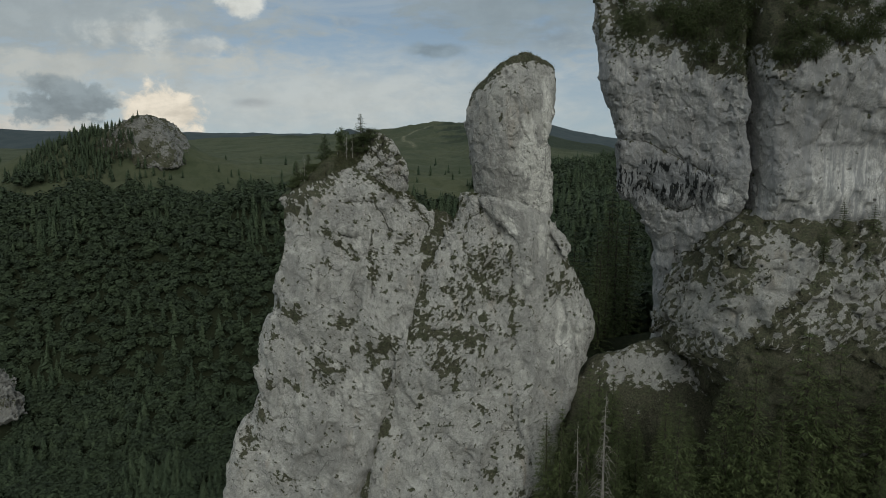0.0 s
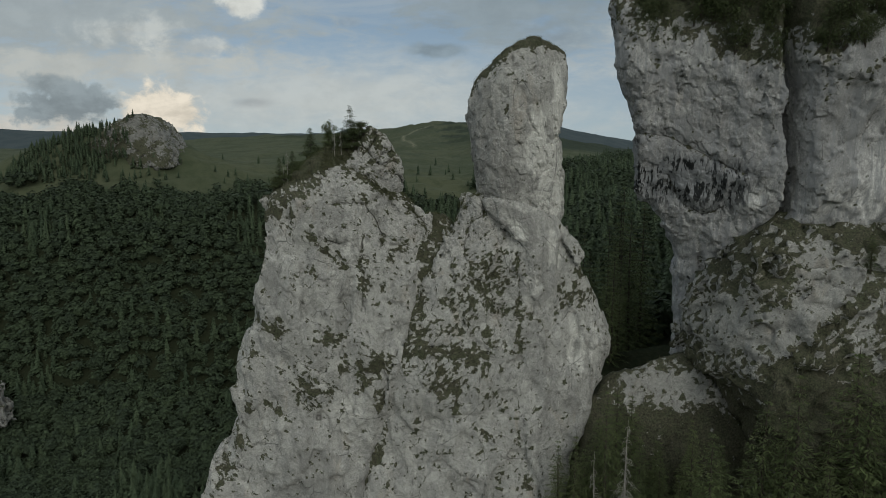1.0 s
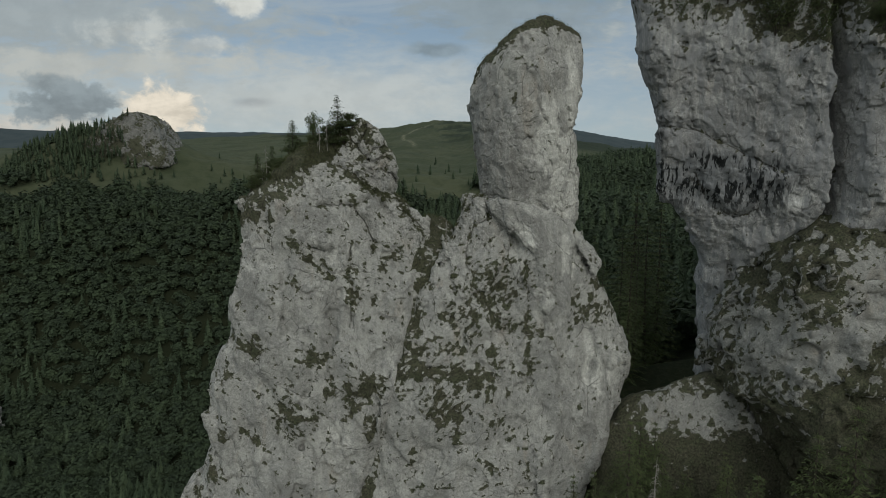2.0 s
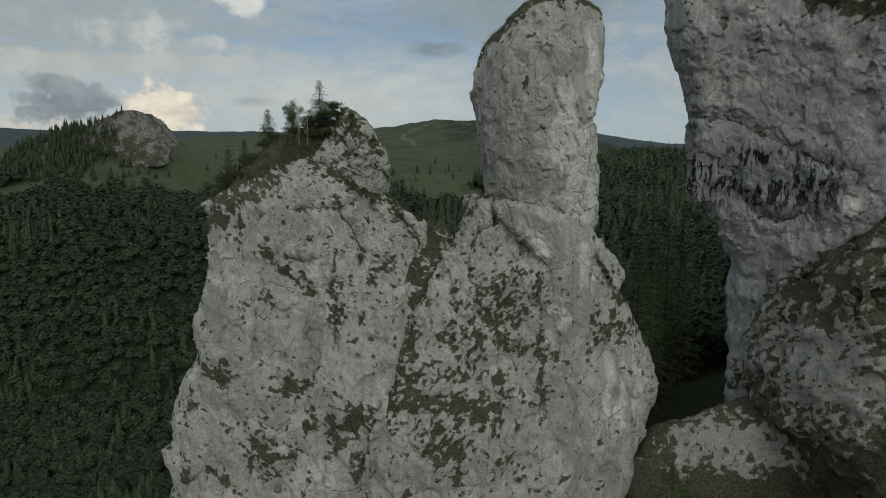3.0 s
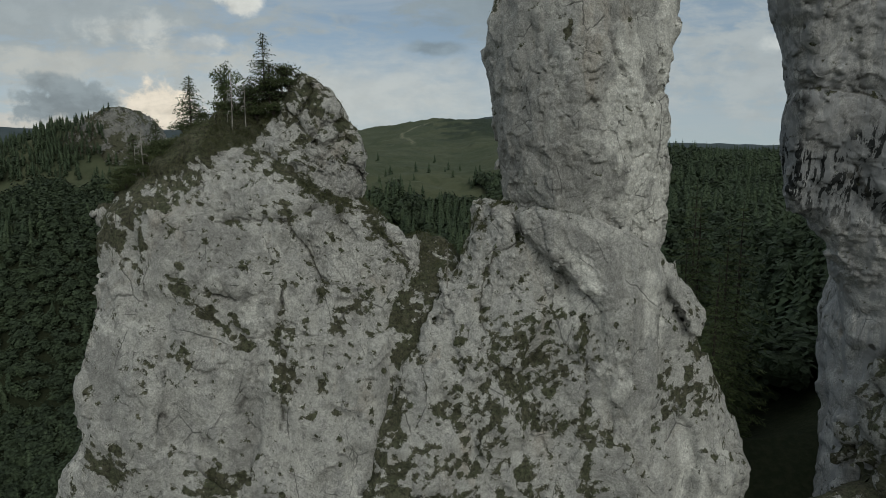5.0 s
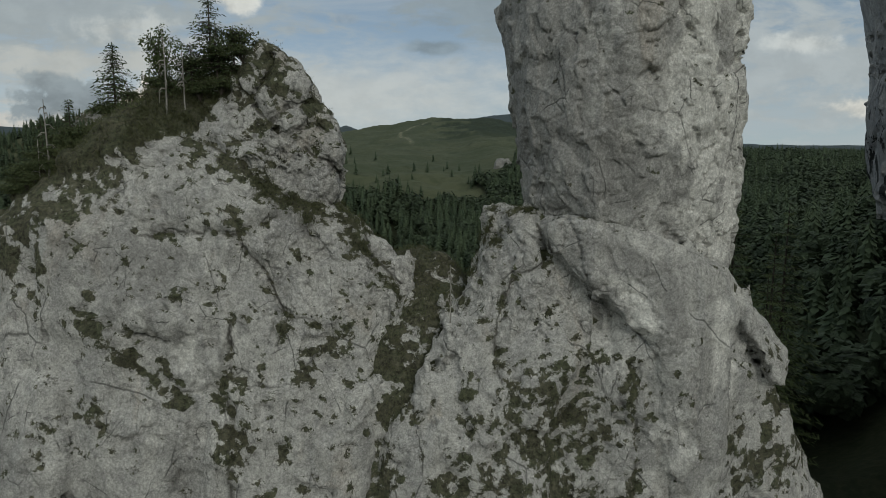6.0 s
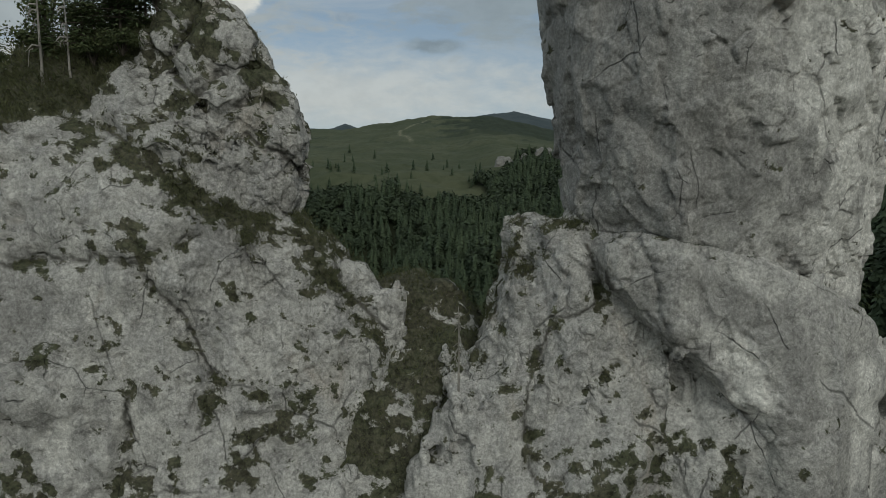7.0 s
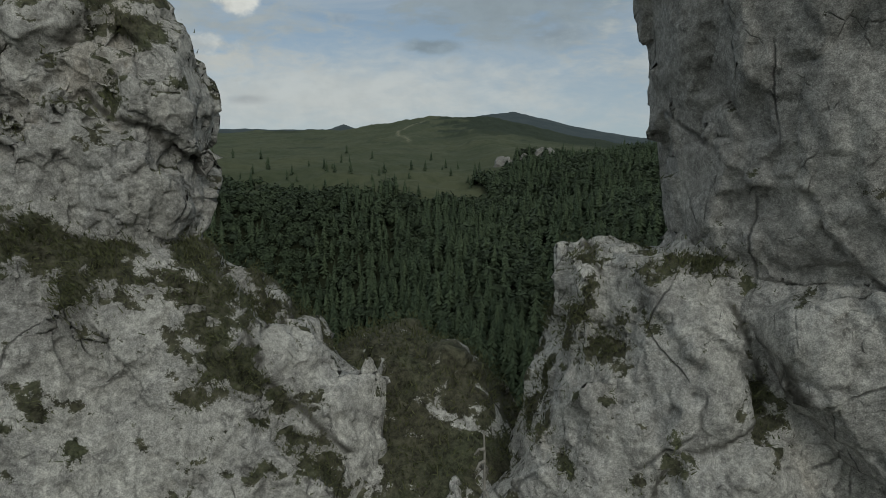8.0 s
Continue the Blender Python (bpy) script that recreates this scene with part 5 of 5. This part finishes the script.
def spruce(h, seed, sparse=1.0, wide=0.19, mat=None, bare=0.06, full=1.25):
    """A spruce with its foot at the origin."""
    g = np.random.default_rng(seed)
    tree = new("spruce_tree")
    path = trunk_path(h, g)
    v, f = tube(path, np.linspace(0.013 * h + 0.03, 0.012, 9), 7)
    part("trunk", mesh_from("trunk", v, f, BARK), tree)
    cs, ns, ss, ds = [], [], [], []
    sticks = []
    leaf = min(0.72, 0.30 + 0.05 * h)
    z = h * bare + 0.3 * leaf
    while z < h * 0.985:
        s = z / h
        reach = wide * h * (1 - s) ** 0.8 * g.uniform(0.8, 1.1) + 0.12
        axis = np.array([np.interp(z, path[:, 2], path[:, 0]), np.interp(z, path[:, 2], path[:, 1]), z])
        for a in np.arange(6) * 2 * np.pi / 6 + g.uniform(0, 6):
            if g.random() > sparse:
                continue
            a, L = a + g.normal() * 0.2, reach * g.uniform(0.6, 1.2)
            out, q = np.array([math.cos(a), math.sin(a), 0]), np.array([-math.sin(a), math.cos(a), 0])
            k = max(5, int(L / (0.15 * leaf)))
            u = np.linspace(0.12, 1.0, k)
            rise = 0.25 * (s - 0.35)
            zz = rise * L * u - 0.32 * L * u ** 2 + 0.14 * L * u ** 4
            pos = axis + out * (L * u)[:, None] + np.array([0, 0, 1.0]) * zz[:, None]
            wide_u = (0.10 + 0.26 * np.minimum(L, 2.2) * 0.55 * (1 - 0.65 * u))
            for side in (-1, 1):
                c = pos + q * (side * wide_u * g.uniform(0.35, 0.9, k))[:, None] + g.normal(size=(k, 3)) * 0.05 - np.array([0, 0, 1.0]) * (wide_u * g.uniform(0.1, 0.6, k))[:, None]
                cs.append(c)
                ns.append(np.array([0, 0, 1.0]) + g.normal(size=(k, 3)) * 0.55 + q * side * 0.5 + out * 0.3)
                ss.append(g.uniform(0.07, 0.15, k) * (0.8 + 0.35 * min(L, 2)))
                ds.append(out * g.uniform(0.4, 1.1, k)[:, None] + q * side * 0.8 + np.array([0, 0, -1.0]) * g.uniform(0.1, 0.7, k)[:, None] + g.normal(size=(k, 3)) * 0.25)
            if L > 0.3:
                sticks.append(tube([axis, pos[k // 2], pos[-1]], [0.012 + 0.008 * L, 0.012, 0.004], 3))
        z += (0.40 + 0.25 * g.random()) * (0.42 + 0.04 * h if h > 5 else 0.34)
    c, d, n, s = np.concatenate(cs), np.concatenate(ds), np.concatenate(ns), np.concatenate(ss)[:, None] * leaf * full
    slim = 0.28 if h > 5 else 0.42
    d /= np.linalg.norm(d, axis=1)[:, None]
    w = np.cross(n, d)
    w /= np.linalg.norm(w, axis=1)[:, None]
    v = np.stack([c - d * s * 1.3, c - d * s * 0.2 - w * s * slim, c + d * s * 1.5, c - d * s * 0.2 + w * s * slim], 1).reshape(-1, 3)
    f = np.arange(len(v)).reshape(-1, 4)
    tint = np.repeat(g.random(len(v) // 4) * 0.6 + 0.4 * g.random(), 4)
    part("crown", mesh_from("crown", v, f, mat or NEAR_NEEDLES, smooth=False, tint=tint), tree)
    if sticks:
        v, f = join(sticks)
        tagged(part("branchwork", mesh_from("branchwork", v, f, BARK), tree), kind="stuff")
    return tree


def leafy(name, h, w, seed, n, mat, leaf=0.10, stems=5, low=0):
    """A shrub or small broad-leaved tree with its foot at the origin."""
    g = np.random.default_rng(seed)
    ob = new(name)
    tips, sticks = [], []
    for _ in range(stems):
        a, r = g.uniform(0, 6.3), w * 0.5 * g.uniform(0.1, 0.9)
        tip = np.array([math.cos(a) * r, math.sin(a) * r, h * g.uniform(0.55, 0.95)])
        mid_ = tip * [0.35, 0.35, 0.5] + g.normal(size=3) * 0.05 * w
        sticks.append(tube([[0, 0, -0.4], mid_, tip], [0.012 * h + 0.02, 0.008 * h + 0.01, 0.008], 4))
        for u in (-0.6, -0.2, 0.2, 0.5, 0.75, 1.0)[low:]:
            tips.append(mid_ + (tip - mid_) * u + g.normal(size=3) * [0.14 * w, 0.14 * w, 0.08 * h])
    v, f = join(sticks)
    tagged(part("stemwork", mesh_from("stemwork", v, f, BARK), ob), kind="stuff")
    tips = np.array(tips)
    pick = g.integers(len(tips), size=n)
    d = g.normal(size=(n, 3))
    d /= np.linalg.norm(d, axis=1)[:, None]
    c = tips[pick] + d * (g.uniform(0.5, 1.0, n) ** 0.5)[:, None] * [0.22 * w, 0.22 * w, 0.17 * h]
    c[:, 2] = np.maximum(c[:, 2], 0.02)
    v, f = cards(c, d + [0, 0, 0.5] + g.normal(size=(n, 3)) * 0.5, g.uniform(0.6, 1.3, n) * leaf, g.uniform(0, 6.3, n), 1.3)
    part("crown", mesh_from("crown", v, f, mat, smooth=False, tint=np.repeat(g.random(n), 4)), ob)
    return ob


def dead_tree(h, seed, boughs=60, name="dead_tree"):
    """A bare bleached trunk with drooping twigs."""
    g = np.random.default_rng(seed)
    ob = new(name)
    path = trunk_path(h, g, 0.03)
    v, f = tube(path, np.linspace(0.012 * h + 0.015, 0.012, 9), 7)
    part("trunk", mesh_from("trunk", v, f, DEAD), ob)
    sticks = []
    for _ in range(boughs):
        z = h * g.uniform(0.12, 0.97)
        a, L = g.uniform(0, 6.3), (0.14 * h * (1 - z / h) + 0.25) * g.uniform(0.5, 1.1)
        o = np.array([np.interp(z, path[:, 2], path[:, 0]), np.interp(z, path[:, 2], path[:, 1]), z])
        d = np.array([math.cos(a), math.sin(a), 0])
        end = o + d * L + [0, 0, -0.55 * L]
        sticks.append(tube([o, o + d * L * 0.55 + [0, 0, 0.02 * L], end], [0.040, 0.026, 0.008], 3))
        for u in (0.5, 0.75):
            b = o + (end - o) * u
            e = g.normal(size=3) * 0.3 * L
            sticks.append(tube([b, b + e * 0.5 + [0, 0, -0.08 * L], b + e + [0, 0, -0.3 * L]], [0.020, 0.013, 0.005], 3))
    v, f = join(sticks)
    tagged(part("branchwork", mesh_from("branchwork", v, f, DEAD), ob), kind="stuff")
    return ob


def place(ob, x, y, z, turn=0.0, size=1.0, label="", category="", group=""):
    ob.matrix_world = Matrix.Translation((x, y, z)) @ Matrix.Rotation(turn, 4, "Z") @ Matrix.Scale(size, 4)
    return tagged(ob, label, category, group)


def again(ob, x, y, z, turn, size, label, category, group=""):
    c = copy_thing(ob, Matrix.Translation((x, y, z)) @ Matrix.Rotation(turn, 4, "Z"))
    c.scale = (size, size, size)
    return tagged(c, label, category, group)


def floor_at(x, y):
    return float(ground_height(np.array([[float(x)]]), np.array([[float(y)]]))[0, 0])


def near_trees():
    g = np.random.default_rng(77)
    kinds = [spruce(17.0, 301, 1.0, 0.20), spruce(16.0, 302, 0.95, 0.18), spruce(14.0, 303, 1.0, 0.23), spruce(12.0, 304, 0.9, 0.18)]
    first = set()

    def put(k, x, y, top, base, label, group):
        h = top - base
        height = (17.0, 16.0, 14.0, 12.0)[k]
        if k not in first:
            first.add(k)
            place(kinds[k], x, y, base, g.uniform(0, 6.3), h / height, label, "tree", group)
        else:
            again(kinds[k], x, y, base, g.uniform(0, 6.3), h / height, label, "tree", group)

    # the stand below the eastern crag and the buttress: x, y, top
    stand = [(19.8, 60.5, 15.0, 2), (22.2, 61.5, 14.0, 0), (27.6, 60, 14.8, 2), (29.5, 58.5, 15.5, 1), (24.0, 57, 12.5, 2), (17.8, 61.5, 13.5, 1), (16.4, 60, 20.0, 0), (13.3, 60.5, 15.4, 1), (11.8, 61.5, 14.4, 1), (18.6, 57.5, 12.5, 2), (25.0, 60.5, 16.3, 3), (21.5, 56.5, 11, 2), (31.0, 55.5, 20.0, 0), (34.5, 55, 18.5, 2), (38.0, 54.5, 23.0, 0),
             (40.8, 54.0, 19.5, 1), (43.5, 53.5, 21.0, 2), (15.0, 57, 9.5, 2), (45.5, 51, 17, 0), (47, 55, 24, 1), (36.5, 53.0, 15, 3), (26.6, 58, 12.5, 0), (23, 58.5, 11.5, 1), (41.5, 50.5, 14, 2), (31.6, 55.2, 23.5, 0), (36.9, 55.0, 26.0, 2), (39.8, 54.6, 24.5, 0), (29.6, 56.4, 21.0, 2), (33.4, 53.0, 17.0, 1), (45.0, 53.4, 26.5, 2), (20.8, 66.2, 17.5, 2), (18.2, 63.0, 19.0, 2), (26.0, 63.0, 16.0, 1), (23.0, 64.6, 13.0, 2), (28.4, 62.0, 13.5, 2), (16.0, 62.4, 16.5, 2), (14.6, 61.6, 13.5, 2), (23.3, 53.4, 19.2, 2)]
    for x, y, top, k in stand:
        put(k, x, y, top, floor_at(x, y) - 0.4, "tall olive-green spruce growing at the foot of the rocks", "spruces below the rocks")
    for x, y, top, base in [(44.5, 62.5, 38.6, 33.0), (42.0, 61.6, 36.0, 31.5), (47.5, 62.0, 38.0, 31.0), (46.0, 60.5, 34.0, 28.0)]:
        put(2, x, y, top, base, "small dark spruce rooted on the turfed buttress", "spruces on the buttress")
    for x, y, top, k in [(23.6, 83.5, 32.0, 1), (25.8, 88, 33, 0), (22.0, 90, 30, 2), (28.5, 91, 36, 0), (31.5, 95, 38, 1), (26.5, 97, 34, 0), (30, 101, 38, 2), (24, 103, 32, 0), (33, 108, 40, 0), (20, 98, 28, 2)]:
        put(k, x, y, top, floor_at(x, y) - 0.4, "dark spruce standing behind the gap in the rocks", "spruces behind the gap")
    place(dead_tree(19.0, 401, 150), 16.7, 55.3, 19.0 - 19.0, 1.0, 1.0, "dead spruce with a bleached trunk and drooping twigs", "tree")
    place(dead_tree(14.0, 402, 50), 14.6, 58.6, 0.5, 2.0, 1.0, "thin dead spruce with a grey trunk among green ones", "tree")

    # broad-leaved shrubs at the foot
    shrub = leafy("beech_shrub", 5.0, 3.6, 501, 4200, SHRUB, 0.052, 12)
    spots = [(22.5, 56, 9.5), (27, 52.5, 4.5), (33, 53, 8), (37, 50.5, 7), (41.5, 50, 8), (30, 56.5, 11.5), (36, 56.2, 14), (19, 54, 7.5), (45, 51, 12), (38.5, 52.5, 12.5), (28.5, 56.5, 12.5), (33.5, 57.2, 15)]
    for i, (x, y, top) in enumerate(spots):
        base = floor_at(x, y) - 0.3
        f = min(max((top - base) / 5.0, 0.7), 1.5)
        args = (x, y, base, 1.7 * i, f, "leafy green beech sapling between the spruces", "tree", "saplings below the rocks")
        place(shrub, *args) if i == 0 else again(shrub, *args)


SHRUB = make_leaf("sapling_leaves", (0.040, 0.058, 0.022), (0.086, 0.108, 0.042))
JUNIPER = make_leaf("juniper_needles", (0.040, 0.058, 0.024), (0.088, 0.102, 0.044))
BIRCH = make_leaf("birch_leaves", (0.050, 0.072, 0.026), (0.100, 0.124, 0.048))
near_trees()


def summit_plants():
    def top(x):
        return float(np.interp(x, [-20, -17.4, -14.6, -11.8, -9.4, -8.2], [39.6, 41.8, 43.9, 45.6, 46.6, 46.6]))

    place(spruce(3.0, 311, 1.0, 0.38, SAPLING_NEEDLES, 0.03, 1.25), -14.6, 70.4, top(-14.6) - 0.7, 0.4, 1.0, "small bushy spruce on top of the limestone crag", "tree")
    place(spruce(2.6, 312, 0.75, 0.42, SAPLING_NEEDLES, 0.12, 1.2), -10.1, 70.2, top(-10.1) - 0.4, 1.4, 1.0, "small sparse spruce on top of the limestone crag", "tree")
    place(spruce(1.6, 313, 0.9, 0.32, SAPLING_NEEDLES, 0.06, 1.3), -16.6, 70.2, top(-16.6) - 0.4, 2.4, 1.0, "tiny spruce at the edge of the crag's top", "tree")
    place(spruce(2.0, 314, 0.9, 0.32, SAPLING_NEEDLES, 0.06, 1.3), -18.2, 70.6, top(-18.2) - 0.3, 0.9, 1.0, "tiny spruce at the edge of the crag's top", "tree")
    place(leafy("birch_sapling", 2.4, 1.5, 511, 2400, BIRCH, 0.042, 8, 0), -12.6, 70.6, top(-12.6) - 0.6, 0.0, 1.0, "slender green birch sapling on the crag's top", "tree")
    dwarf = spruce(2.0, 321, 1.0, 0.62, SAPLING_NEEDLES, 0.02)
    for i, (x, y, z, f) in enumerate([(-10.9, 70.0, 44.1, 1.0), (-9.8, 70.1, 44.9, 0.9), (-12.1, 70.1, 43.5, 0.8), (-9.1, 70.3, 45.5, 0.7), (-13.9, 70.2, 42.7, 0.7)]):
        args = (x, y, z, 2.1 * i, f, "spreading dwarf spruce on the crag's grassy top", "shrub", "dwarf spruces on the crag")
        place(dwarf, *args) if i == 0 else again(dwarf, *args)
    for i, (x, y, z, h, turn) in enumerate([(-11.7, 69.2, 43.3, 2.9, 0.3), (-11.0, 69.4, 43.7, 1.9, 2.0), (-16.8, 68.9, 40.3, 3.2, 4.0), (-17.3, 69.0, 40.0, 1.8, 5.0)]):
        place(dead_tree(h, 411 + i, 7, "dead_sapling"), x, y, z, turn, 1.0, "thin bare grey stem standing in the turf", "tree")
    bush = leafy("juniper_bush", 0.50, 1.9, 521, 1300, JUNIPER, 0.036, 14)
    spots = [(-9.0, 70.8, 46.7, 1.1), (-9.8, 70.2, 45.9, 1.2), (-11.2, 70.3, 45.4, 1.1), (-8.6, 70.0, 46.0, 0.9), (-12.4, 70.0, 44.6, 1.0), (-13.6, 70.0, 43.3, 1.1), (-15.4, 69.8, 42.2, 1.1), (-16.2, 70.0, 41.9, 0.9), (-10.4, 69.6, 44.3, 0.9), (-13.2, 69.5, 42.8, 0.8), (-17.8, 69.6, 40.8, 0.9), (-9.4, 69.4, 44.5, 0.8), (-10.4, 71.0, 45.6, 1.2)]
    g = np.random.default_rng(33)
    for _ in range(60):
        x = -18.5 + 10.5 * g.random()
        z = top(x) - 0.2 - (1.0 + 0.22 * (x + 18.5)) * g.random()
        spots.append((x, float(left_front(np.array([x]), np.array([z]))[0]) + 0.9, z + 0.10, g.uniform(0.45, 0.95)))
    for i, (x, y, z, f) in enumerate(spots):
        args = (x, y, z - 0.45, 1.3 * i, f, "low dark juniper bush on the crag's grassy top", "shrub", "junipers on the crag")
        place(bush, *args) if i == 0 else again(bush, *args)
    place(dead_tree(1.9, 421, 6, "dead_sapling"), 0.55, 67.6, 34.6, 0.6, 1.0, "bare grey sapling at the edge of the gully", "tree")


summit_plants()


def cliff_plants():
    g = np.random.default_rng(91)
    dark = leafy("cliff_shrub", 2.2, 2.8, 531, 1500, JUNIPER, 0.055, 9)
    light = leafy("cliff_shrub", 2.6, 2.6, 532, 1300, SHRUB, 0.055, 8)
    n = 0
    for i in range(84):
        x = 20.5 + 29 * g.random()
        z = np.interp(x, [20, 28, 34, 38, 50], [55.0, 54.2, 51.4, 53.2, 55.8]) + 8.0 * g.random() ** 1.2
        y = float(cliff_front(np.array([x]), np.array([z]))[0]) + 0.1
        kind, label = (light, "light green shrub growing from the cliff's turf") if i % 4 == 1 else (dark, "dark dwarf pine shrub growing from the cliff's turf")
        args = (x, y, z - 0.6, g.uniform(0, 6), g.uniform(0.6, 1.3), label, "shrub", "shrubs on the cliff")
        place(kind, *args) if i in (0, 1) else again(kind, *args)


cliff_plants()
